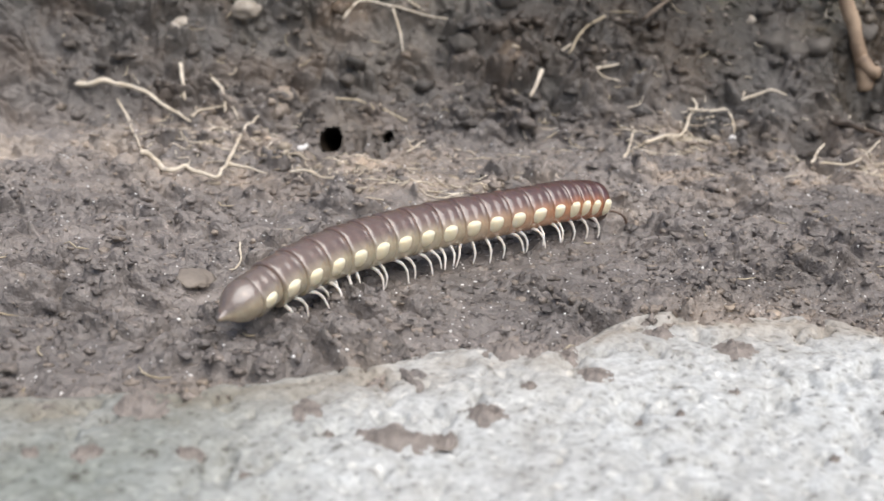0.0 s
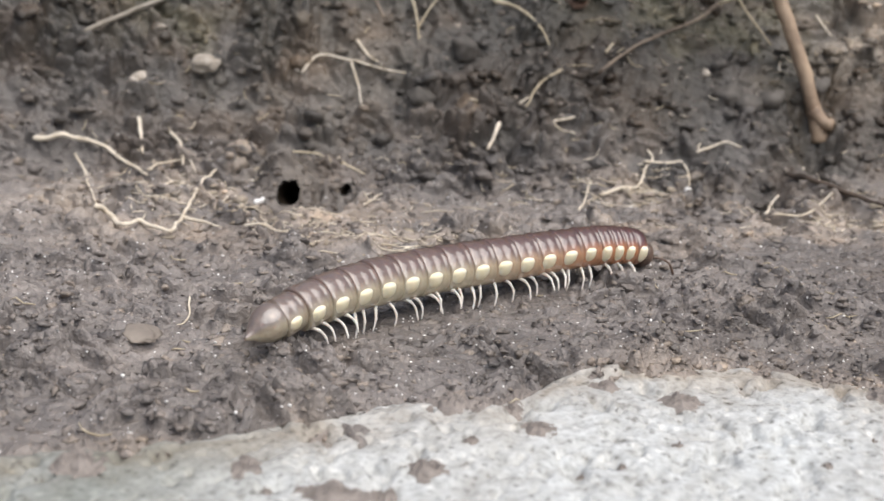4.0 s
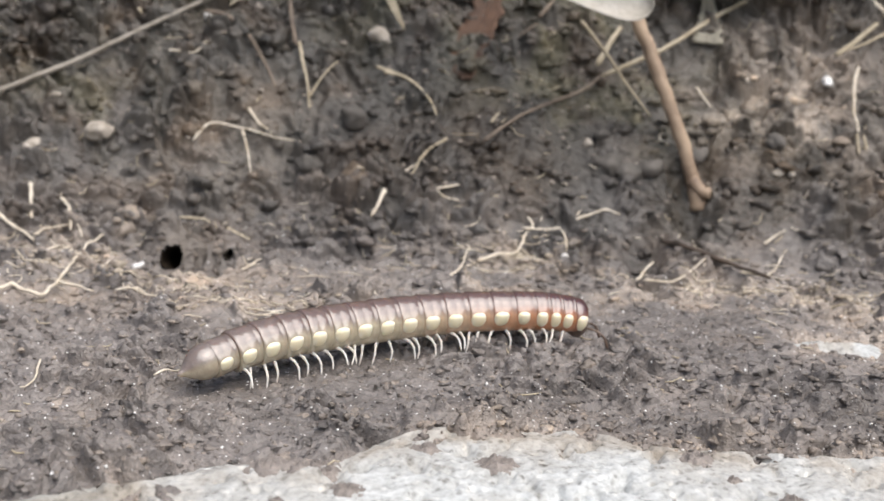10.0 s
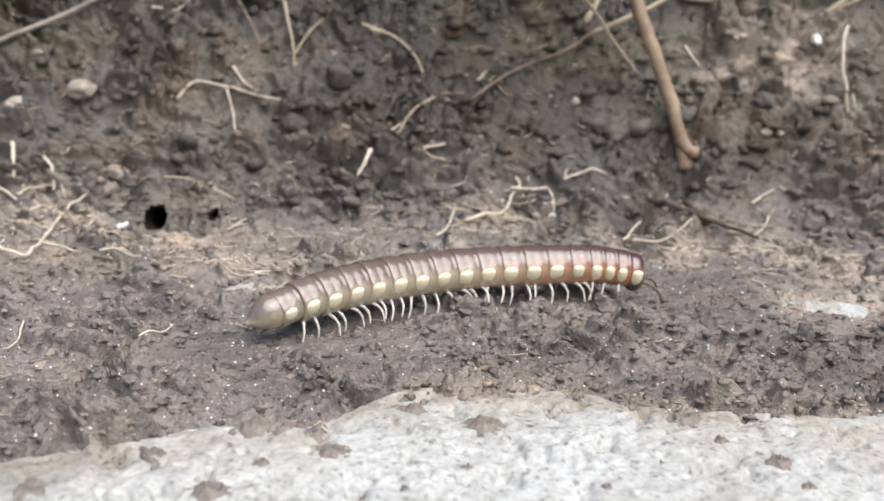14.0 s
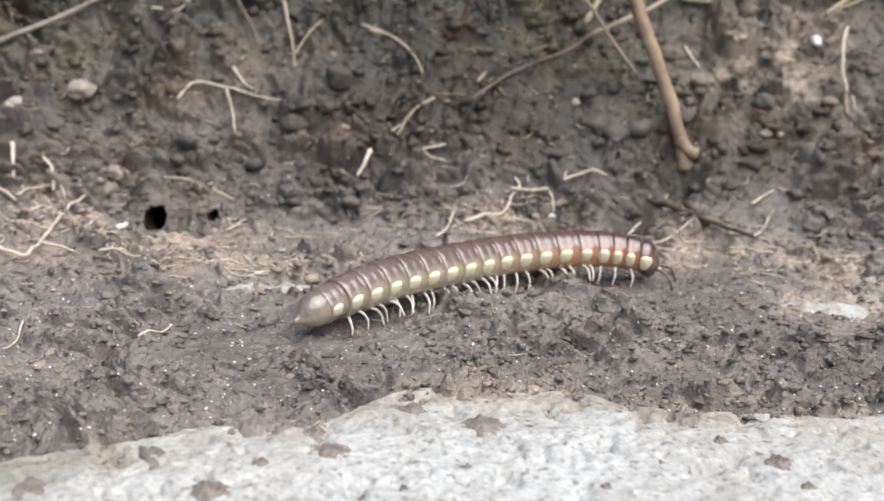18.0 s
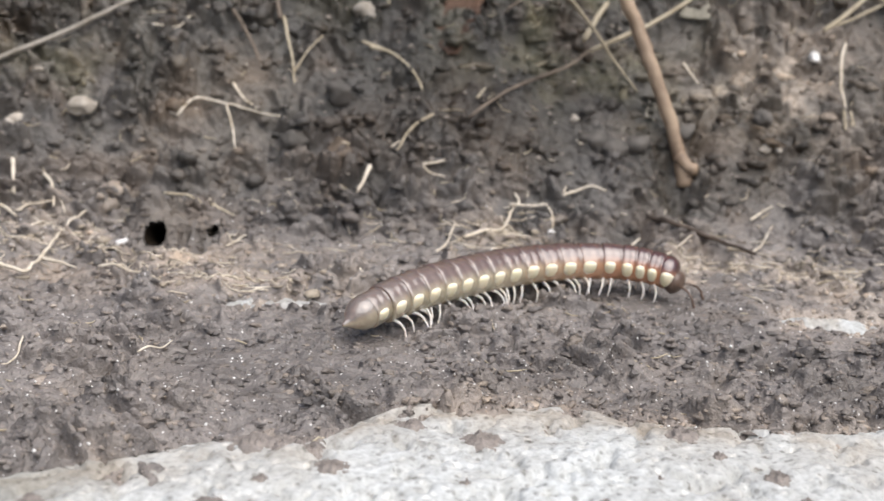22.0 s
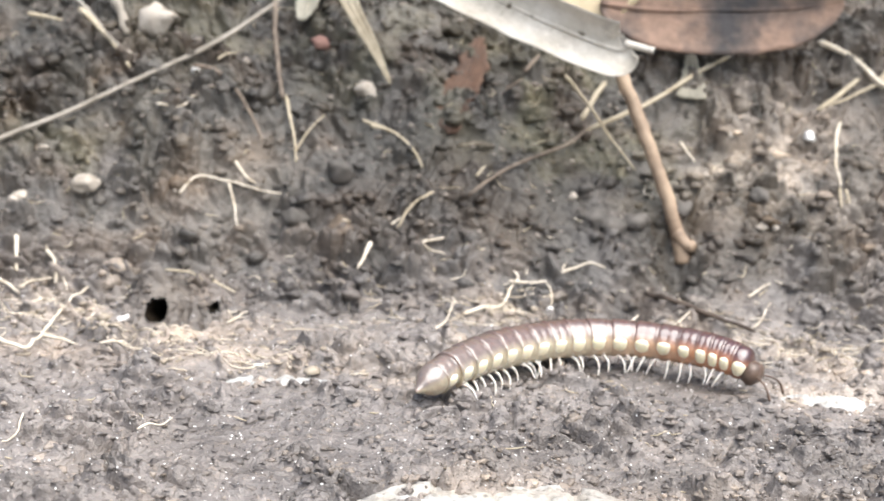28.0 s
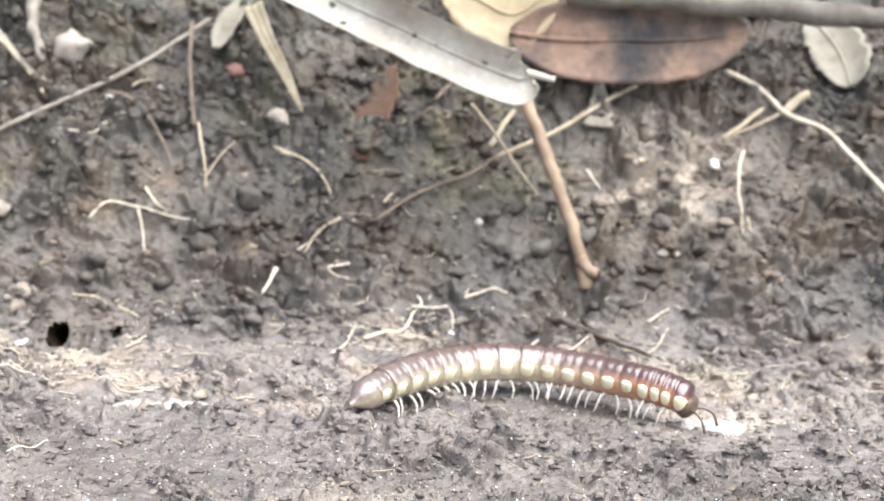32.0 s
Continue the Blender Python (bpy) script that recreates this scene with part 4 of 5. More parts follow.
strand("root", "thin pale dry root lying on dark soil", "root", [(0.11, 3.68, 0.42), (-0.03, 3.62, 0.37), (0.12, 3.59, 0.32)], 0.010, ROOT, 0.50, "dry roots")
strand("root", "tan straw piece lying on the bank", "root", [(-0.00, 3.90, 0.68), (-0.12, 3.84, 0.62), (-0.17, 3.77, 0.55), (-0.22, 3.69, 0.46)], 0.014, STRAW, 0.50, "dry roots")
strand("root", "thin pale dry root lying on dark soil", "root", [(0.89, 3.58, 0.24), (1.01, 3.64, 0.29), (1.10, 3.66, 0.31), (1.19, 3.65, 0.29)], 0.012, ROOT, 0.50, "dry roots")
strand("root", "thin pale dry root lying on dark soil", "root", [(0.90, 3.60, 0.26), (0.92, 3.65, 0.30)], 0.008, ROOT, 0.50, "dry roots")
strand("root", "cream root knotted along the soil", "root", [(0.28, 3.1, 0.03), (0.42, 3.18, 0.04), (0.52, 3.24, 0.06), (0.56, 3.4, 0.13), (0.61, 3.5, 0.2), (0.58, 3.56, 0.24)], 0.015, ROOT, 0.50, "dry roots")
strand("root", "thin pale dry root lying on dark soil", "root", [(0.56, 3.47, 0.17), (0.71, 3.47, 0.16), (0.79, 3.48, 0.16), (0.84, 3.39, 0.10), (0.83, 3.28, 0.06)], 0.011, ROOT, 0.50, "dry roots")
strand("root", "thin pale dry root lying on dark soil", "root", [(0.15, 2.62, 0.01), (0.19, 2.94, 0.02), (0.22, 3.21, 0.05)], 0.011, ROOT, 0.50, "dry roots")
strand("root", "thin pale dry root lying on dark soil", "root", [(1.27, 2.98, 0.02), (1.34, 3.21, 0.03), (1.40, 3.35, 0.06)], 0.011, ROOT, 0.50, "dry roots")
strand("root", "thin pale dry root lying on dark soil", "root", [(1.32, 3.01, 0.02), (1.53, 3.04, 0.02), (1.73, 3.35, 0.05)], 0.010, ROOT, 0.50, "dry roots")
strand("root", "thin pale dry root lying on dark soil", "root", [(1.94, 3.27, 0.03), (2.11, 3.25, 0.03), (2.26, 3.55, 0.12)], 0.009, ROOT, 0.50, "dry roots")
strand("root", "thin pale dry root lying on dark soil", "root", [(2.11, 3.56, 0.14), (2.19, 3.63, 0.19), (2.26, 3.67, 0.22)], 0.011, ROOT, 0.50, "dry roots")
strand("root", "white root hanging down the soil bank", "root", [(2.82, 4.54, 1.25), (2.78, 4.43, 1.13), (2.76, 4.29, 0.97), (2.78, 4.17, 0.84)], 0.016, ROOT, 0.50, "dry roots")
strand("root", "thin pale dry root lying on dark soil", "root", [(2.78, 4.21, 0.83), (2.78, 4.10, 0.71)], 0.013, STRAW, 0.50, "dry roots")
strand("root", "thin pale dry root lying on dark soil", "root", [(2.82, 4.20, 0.82), (2.85, 4.11, 0.71)], 0.013, STRAW, 0.50, "dry roots")
strand("root", "thin pale dry root lying on dark soil", "root", [(-1.35, 3.24, 0.12), (-1.27, 3.21, 0.09), (-1.19, 3.18, 0.08)], 0.013, STRAW, 0.50, "dry roots")
strand("root", "thin pale dry root lying on dark soil", "root", [(-1.68, 3.29, 0.17), (-1.53, 3.30, 0.16), (-1.47, 3.27, 0.14)], 0.012, STRAW, 0.50, "dry roots")
strand("root", "thin pale dry root lying on dark soil", "root", [(-1.11, 2.66, 0.02), (-1.07, 2.76, 0.02), (-1.02, 2.81, 0.02)], 0.009, ROOT, 0.50, "dry roots")
strand("root", "white root stub beside a burrow", "root", [(-1.74, 2.52, 0.03), (-1.71, 2.62, 0.03)], 0.026, WHITE, 0.50, "dry roots")
strand("root", "thin pale dry root lying on dark soil", "root", [(0.28, 4.00, 0.79), (0.34, 4.06, 0.85)], 0.012, STRAW, 0.50, "dry roots")
strand("root", "thin pale dry root lying on dark soil", "root", [(1.69, 4.38, 1.07), (1.79, 4.29, 0.95)], 0.012, ROOT, 0.50, "dry roots")
strand("root", "thin pale dry root lying on dark soil", "root", [(-0.26, 3.72, 0.48), (-0.20, 3.75, 0.52)], 0.009, ROOT, 0.50, "dry roots")
strand("root", "thin pale dry root lying on dark soil", "root", [(-0.59, 3.69, 0.49), (-0.44, 3.69, 0.48)], 0.009, ROOT, 0.50, "dry roots")
strand("root", "thin pale dry root lying on dark soil", "root", [(-1.01, 0.71, 0.01), (-0.94, 0.80, 0.01), (-0.91, 0.92, 0.01)], 0.007, ROOT, 0.50, "dry roots")
strand("root", "thin pale dry root lying on dark soil", "root", [(-1.98, 4.11, 1.12), (-1.82, 4.11, 1.11), (-1.72, 4.19, 1.19)], 0.010, ROOT, 0.50, "dry roots")
strand("root", "thin pale dry root lying on dark soil", "root", [(-1.65, 4.45, 1.48), (-1.60, 4.49, 1.52), (-1.52, 4.52, 1.54)], 0.012, STRAW, 0.50, "dry roots")
strand("straw", "long grey dry straw across the soil bank", "straw", [(-3.17, 3.66, 0.80), (-2.98, 3.77, 0.90), (-2.58, 3.96, 1.09), (-2.17, 4.20, 1.32), (-1.72, 4.46, 1.57), (-1.34, 4.78, 1.87), (-1.20, 4.92, 2.00)], 0.022, GREYSTRAW, 0.90, "dry straws and twigs")
strand("straw", "thin brown straw across the soil bank", "straw", [(0.24, 3.87, 0.66), (0.50, 4.04, 0.83), (0.88, 4.23, 1.01), (1.03, 4.34, 1.13)], 0.014, TWIG, 0.90, "dry straws and twigs")
strand("straw", "pale straw end on the soil bank", "straw", [(1.03, 4.29, 1.13), (1.47, 4.50, 1.32), (1.79, 4.69, 1.51), (2.04, 4.83, 1.64)], 0.020, STRAW, 0.90, "dry straws and twigs")
strand("straw", "pale green-grey grass straw hanging down", "straw", [(0.85, 4.15, 1.51), (1.05, 4.11, 1.28), (1.22, 4.07, 1.06), (1.36, 4.03, 0.90)], 0.018, STRAW, 0.35, "dry straws and twigs")
strand("straw", "yellowish straw fragment on the bank", "straw", [(0.99, 4.36, 1.19), (1.07, 4.48, 1.33), (1.15, 4.60, 1.45)], 0.026, STRAW, 0.80, "dry straws and twigs")
strand("straw", "brown straw with a white knot at its end", "straw", [(-1.79, 4.36, 1.39), (-1.62, 4.34, 1.35), (-1.43, 4.23, 1.22), (-1.31, 4.13, 1.09), (-1.21, 4.01, 0.95)], 0.019, TWIG, 0.50, "dry straws and twigs")
strand("straw", "yellow-brown forked root in the bank", "straw", [(-1.11, 4.29, 1.25), (-1.05, 4.16, 1.10), (-1.00, 4.06, 0.98), (-0.96, 3.93, 0.83)], 0.015, STRAW, 0.50, "dry straws and twigs")
strand("straw", "yellow-brown forked root in the bank", "straw", [(-0.98, 3.99, 0.90), (-0.91, 4.10, 1.02), (-0.81, 4.20, 1.13)], 0.011, STRAW, 0.50, "dry straws and twigs")
strand("straw", "dark brown upright stem on the bank", "straw", [(-1.33, 4.88, 1.97), (-1.27, 4.61, 1.69), (-1.20, 4.41, 1.46), (-1.12, 4.21, 1.24)], 0.022, TWIG, 0.80, "dry straws and twigs")
strand("straw", "yellow-brown bent root on the bank", "straw", [(-0.55, 4.22, 1.12), (-0.31, 4.17, 1.04), (-0.15, 4.08, 0.92), (-0.09, 4.00, 0.83)], 0.015, STRAW, 0.50, "dry straws and twigs")
strand("straw", "yellow-brown bent root on the bank", "straw", [(-0.49, 4.20, 1.09), (-0.35, 4.18, 1.06)], 0.018, STRAW, 0.50, "dry straws and twigs")
strand("straw", "grey-brown dry straw on the bank", "straw", [(-2.86, 4.73, 1.92), (-2.60, 4.55, 1.71), (-2.39, 4.41, 1.54), (-2.23, 4.34, 1.46)], 0.024, GREYSTRAW, 0.50, "dry straws and twigs")
strand("straw", "pale straw on the bank", "straw", [(-3.11, 4.55, 1.74), (-2.84, 4.54, 1.71)], 0.022, STRAW, 0.50, "dry straws and twigs")
strand("straw", "long cream root crossing the soil bank", "straw", [(2.71, 5.04, 1.78), (2.94, 4.95, 1.67), (3.15, 4.81, 1.50), (3.41, 4.74, 1.40), (3.60, 4.57, 1.20), (3.83, 4.38, 0.95)], 0.026, ROOT, 0.80, "dry straws and twigs")
strand("straw", "short pale straw on the bank", "straw", [(2.67, 4.62, 1.32), (2.83, 4.73, 1.42), (2.99, 4.85, 1.54)], 0.022, STRAW, 0.90, "dry straws and twigs")
strand("straw", "pale broken straw end on the bank", "straw", [(3.14, 4.85, 1.53), (3.34, 5.00, 1.67)], 0.045, STRAW, 0.90, "dry straws and twigs")
strand("straw", "pale flattened stalk on the bank", "straw", [(-2.53, 4.98, 2.16), (-2.49, 4.72, 1.90), (-2.32, 4.47, 1.62)], 0.070, GREYSTRAW, 0.60, "dry straws and twigs")
strand("straw", "pale stalk on the bank", "straw", [(-2.72, 4.59, 1.77), (-2.44, 4.43, 1.58), (-2.24, 4.28, 1.39)], 0.028, STRAW, 0.50, "dry straws and twigs")
strand("twig", "dark rotten twig lying at the foot of the bank", "twig", [(1.45, 3.55, 0.1), (1.7, 3.42, 0.06), (1.95, 3.28, 0.05), (2.12, 3.2, 0.03)], 0.024, DARKTWIG, 0.60, "dry straws and twigs")
strand("straw", "thin stem on the bank", "straw", [(0.44, 4.49, 1.35), (0.56, 4.56, 1.42)], 0.012, TWIG, 0.50, "dry straws and twigs")
strand("straw", "thin stem on the bank", "straw", [(0.56, 4.59, 1.49), (0.67, 4.71, 1.62)], 0.020, TWIG, 0.50, "dry straws and twigs")
strand("straw", "pale straw on the bank", "straw", [(3.16, 4.87, 1.52), (2.89, 4.73, 1.40), (2.67, 4.64, 1.31)], 0.016, STRAW, 0.50, "dry straws and twigs")
STEM = [(1.10, 4.30, 1.88), (1.21, 4.20, 1.59), (1.33, 4.10, 1.32), (1.53, 4.00, 0.87), (1.645, 3.95, 0.57), (1.725, 3.90, 0.29)]
STEM_SPUR = [(1.66, 3.92, 0.5), (1.73, 3.88, 0.43), (1.79, 3.86, 0.42)]
LEAF_AXIS = [(1.25, 3.88, 1.75), (1.15, 3.90, 1.71), (0.70, 3.98, 1.86), (0.30, 4.08, 2.02), (-0.15, 4.18, 2.19), (-0.61, 4.28, 2.37), (-1.04, 4.38, 2.54)]
LEAF_STALK = [(1.22, 3.88, 1.75), (1.32, 3.86, 1.73), (1.41, 3.85, 1.71)]
BROWN_LEAF = [(1.08, 4.75, 2.00), (1.48, 4.75, 1.97), (1.97, 4.75, 1.99), (2.42, 4.75, 2.02), (2.80, 4.75, 2.10)]
YELLOW_LEAF = [(0.58, 4.85, 2.38), (0.84, 4.85, 2.23), (1.11, 4.85, 2.14), (1.39, 4.85, 2.34)]
BRANCH = [(1.50, 4.75, 2.31), (2.27, 4.72, 2.29), (3.07, 4.70, 2.26), (3.87, 4.68, 2.23), (5.01, 4.60, 2.19)]
BLADE = [(-0.83, 4.72, 2.11), (-0.70, 4.62, 1.88), (-0.53, 4.50, 1.63), (-0.38, 4.40, 1.37)]
CHIP = [(3.43, 5.56, 2.24), (3.61, 5.30, 1.97), (3.66, 5.06, 1.73)]
FLAP = [(1.76, 4.81, 1.66), (1.77, 4.69, 1.51), (1.76, 4.57, 1.36)]
RUST = [(0.22, 4.81, 1.71), (0.17, 4.56, 1.44), (0.07, 4.39, 1.24), (0.09, 4.23, 1.06)]
SCRAP = [(-0.95, 5.16, 2.20), (-1.06, 4.92, 1.97), (-1.10, 4.74, 1.78)]
pebble("whitish crumbly stone set in the bank", PALE, (-2.36, 3.70, 0.67), 0.088, 0.75)
pebble("small white stone fragment on the bank", PALE, (-2.78, 3.60, 0.58), 0.051, 0.80)
pebble("small white stone fragment on the bank", PALE, (-2.79, 3.53, 0.51), 0.039, 0.80)
pebble("small shiny white stone on the bank", WHITE, (2.61, 4.54, 1.17), 0.045, 0.80)
pebble("rounded grey pebble in the bank", GREY, (-1.82, 4.03, 0.99), 0.061, 0.80)
pebble("pale stone chip on the bank", PALE, (-2.69, 3.78, 0.78), 0.044, 0.50)
pebble("tan stone lump on the bank", PALE, (-2.16, 4.64, 1.69), 0.148, 0.85)
pebble("rounded grey pebble in the bank", GREY, (2.21, 4.04, 0.63), 0.069, 0.80)
pebble("small pale pebble on the bank", PALE, (2.22, 3.91, 0.48), 0.041, 0.80)
pebble("small pale pebble on the bank", PALE, (2.32, 3.92, 0.48), 0.034, 0.80)
pebble("rounded grey pebble in the bank", GREY, (1.11, 3.90, 0.57), 0.098, 0.70)
pebble("rounded grey pebble in the bank", GREY, (1.22, 3.87, 0.52), 0.112, 0.60)
pebble("rounded grey pebble in the bank", GREY, (1.70, 4.04, 0.67), 0.076, 0.80)
pebble("rounded grey pebble in the bank", GREY, (-0.92, 3.69, 0.52), 0.081, 0.80)
pebble("rounded grey pebble in the bank", GREY, (-0.66, 3.97, 0.82), 0.099, 0.80)
pebble("small brown pebble on the bank", PALE, (0.95, 3.99, 0.70), 0.034, 0.80)
pebble("small grey pebble in the bank", GREY, (1.04, 4.06, 0.77), 0.046, 0.80)
pebble("flat brown stone chip on soil", SOILROCK, (-1.66, 0.39, 0.02), 0.073, 0.20)
pebble("small white pebble beside roots", WHITE, (0.83, 3.30, 0.07), 0.024, 0.80)
pebble("rounded grey pebble in the bank", GREY, (1.37, 3.91, 0.56), 0.090, 0.70)
pebble("small tan pebble on the bank", PALE, (2.11, 4.51, 1.18), 0.057, 0.80)
pebble("small tan pebble on the bank", PALE, (2.03, 4.39, 1.05), 0.056, 0.60)
pebble("small tan pebble on the bank", GREY, (-1.54, 4.19, 1.15), 0.070, 0.80)
pebble("reddish pebble on the bank", RED, (-0.94, 4.69, 1.65), 0.070, 0.80)
pebble("small tan pebble on the bank", PALE, (-0.56, 4.43, 1.33), 0.080, 0.80)
pebble("rounded grey pebble in the bank", GREY, (-1.79, 4.02, 0.97), 0.069, 0.80)
pebble("white knot on a straw end", WHITE, (-1.80, 4.38, 1.39), 0.036, 0.80)
clod("flat brown soil clod on the concrete", (0.55, 0.18), 0.086, 0.022)
clod("flat brown soil clod on the concrete", (0.26, 0.25), 0.062, 0.023)
clod("flat brown soil clod on the concrete", (0.02, -0.21), 0.065, 0.024)
clod("flat brown soil clod on the concrete", (-0.34, -0.56), 0.059, 0.024)
clod("flat brown soil clod on the concrete", (-0.62, -0.78), 0.103, 0.032)
clod("flat brown soil clod on the concrete", (-0.46, -0.70), 0.049, 0.015)
clod("flat brown soil clod on the concrete", (1.48, -0.40), 0.053, 0.028)
clod("flat brown soil clod on the concrete", (1.34, 0.34), 0.063, 0.021)
clod("flat brown soil clod on the concrete", (1.67, 0.02), 0.049, 0.016)
clod("flat brown soil clod on the concrete", (1.80, 0.38), 0.043, 0.017)
clod("flat brown soil clod on the concrete", (-0.21, -0.36), 0.027, 0.009)
clod("flat brown soil clod on the concrete", (-0.03, 0.15), 0.071, 0.026)
clod("flat brown soil clod on the concrete", (-0.09, 0.01), 0.059, 0.025)
clod("flat brown soil clod on the concrete", (0.13, 0.06), 0.040, 0.024)
clod("flat brown soil clod on the concrete", (-0.30, -0.03), 0.087, 0.033)
clod("flat brown soil clod on the concrete", (-0.19, -0.03), 0.058, 0.029)
clod("flat brown soil clod on the concrete", (-0.12, 0.06), 0.049, 0.024)
clod("flat brown soil clod on the concrete", (-0.94, -0.66), 0.049, 0.025)
clod("flat brown soil clod on the concrete", (1.23, -0.05), 0.025, 0.009)
clod("flat brown soil clod on the concrete", (0.79, -0.62), 0.020, 0.007)
clod("flat brown soil clod on the concrete", (0.51, -0.22), 0.020, 0.007)
clod("flat brown soil clod on the concrete", (0.31, -0.43), 0.017, 0.006)
clod("flat brown soil clod on the concrete", (1.01, -0.31), 0.020, 0.007)
clod("flat brown soil clod on the concrete", (1.47, 0.16), 0.026, 0.008)
clod("flat brown soil clod on the concrete", (0.17, -0.48), 0.014, 0.005)
clod("flat brown soil clod on the concrete", (1.74, -0.17), 0.024, 0.009)
clod("flat brown soil clod on the concrete", (-1.51, -0.60), 0.050, 0.020)
clod("flat brown soil clod on the concrete", (-1.53, -1.06), 0.044, 0.019)
clod("flat brown soil clod on the concrete", (-1.70, -1.09), 0.029, 0.013)
clod("flat brown soil clod on the concrete", (-0.95, -0.60), 0.025, 0.015)
clod("flat brown soil clod on the concrete", (-1.48, -0.72), 0.073, 0.029)
clod("flat brown soil clod on the concrete", (-1.80, -0.76), 0.064, 0.016)
clod("flat brown soil clod on the concrete", (-1.23, -1.00), 0.045, 0.010)
clod("flat brown soil clod on the concrete", (-1.04, -1.04), 0.022, 0.010)
clod("flat brown soil clod on the concrete", (-0.84, -0.78), 0.021, 0.008)


def litter():
    # bleached, rolled leaf lying over the stem
    thing = tagged(new("leaf"), "bleached white rolled dry leaf resting on a stem", "leaf", "fallen leaves")
    part("blade", leaf_mesh(LEAF_AXIS, lambda u: 0.05 + 0.17 * min(1, u * 9) ** 0.5 * (1 - 0.75 * max(0, u - 0.45) ** 1.5), 1.15, (0.25, 0, 1), 0.014, 60, 18, 0.06, 3), PALELEAF, thing)
    bm = bmesh.new()
    tube(bm, curve_points(LEAF_STALK, 10), [0.028 - 0.001 * k + (0.012 if k == 9 else 0) for k in range(10)], 8)
    part("leaf_stalk", bm, PALELEAF, thing, "short pale leaf stalk")
    vein = [Vector(p) + Vector((0.0, -0.012, 0.0)) for p in LEAF_AXIS]
    bm = bmesh.new()
    pts = curve_points(vein, 40)
    tube(bm, pts, [0.012] * 40, 6)
    part("midrib", bm, PALELEAF, thing)
    leaf("leaf", "blotched brown oval dead leaf on the bank", BROWN_LEAF, lambda u: 0.34 * max(0.02, 1 - (2 * u - 1) ** 2) ** 0.55, 0.35, (0, 0.25, 1), 0.015, 40, 14, 0.05, 7, BROWNLEAF)
    leaf("leaf", "yellow-tan broken dead leaf with ragged edge", YELLOW_LEAF, lambda u: 0.3 * max(0.05, 1 - (2 * u - 1) ** 2) ** 0.5, 0.3, (0, 0.3, 1), 0.014, 30, 10, 0.2, 9, YELLOWLEAF)
    leaf("grass_blade", "pale dry grass blade tapering to a point", BLADE, lambda u: 0.075 * (1 - u) ** 0.7 + 0.005, 0.5, (1, 0, 0.4), 0.01, 30, 6, 0.03, 5, STRAW, "grass")
    leaf("leaf", "pale curled leaf scrap on the bank", CHIP, lambda u: 0.22 * max(0.05, 1 - (2 * u - 1) ** 2) ** 0.5, 0.5, (1, 0, 0.5), 0.014, 20, 8, 0.25, 12, GREYLEAF)
    leaf("leaf", "small pale torn leaf scrap on the bank", FLAP, lambda u: 0.075 * (0.5 + u), 0.3, (1, 0, 0), 0.012, 16, 6, 0.3, 14, GREYLEAF)
    leaf("leaf", "narrow rusty brown rotting leaf on the bank", RUST, lambda u: 0.13 * max(0.1, 1 - (2 * u - 1) ** 2) ** 0.5, 0.3, (1, 0, 0.2), 0.012, 40, 10, 0.5, 16, RUSTLEAF)
    leaf("leaf", "small grey-tan leaf scrap on the bank", SCRAP, lambda u: 0.1 * max(0.1, 1 - (2 * u - 1) ** 2) ** 0.5, 0.4, (1, 0, 0.2), 0.012, 20, 8, 0.25, 18, GREYLEAF)
    # forked stem standing in the soil
    thing = tagged(new("stem"), "tan woody plant stem with a forked foot in soil", "stem")
    bm = bmesh.new()
    pts = wobbled(STEM, 40, 0.012, 77)
    tube(bm, pts, [0.047 + 0.002 * math.sin(k * 0.8) + 0.022 * max(0, (k - 34) / 5) for k in range(40)], 12)
    part("main_stem", bm, STALK, thing)
    bm = bmesh.new()
    tube(bm, curve_points(STEM_SPUR, 10), [0.052, 0.05, 0.046, 0.044, 0.043, 0.043, 0.044, 0.046, 0.045, 0.03], 10)
    part("side_stub", bm, STALK, thing, "short cut side stub with a pale end")
    bm = bmesh.new()
    pts = wobbled(BRANCH, 50, 0.02, 91)
    tube(bm, pts, [0.085 + 0.008 * math.sin(k * 0.5) for k in range(50)], 12)
    tagged(new("branch", mesh_of(bm, "branch", BARK)), "grey barked dead branch lying over the leaves", "branch")


litter()


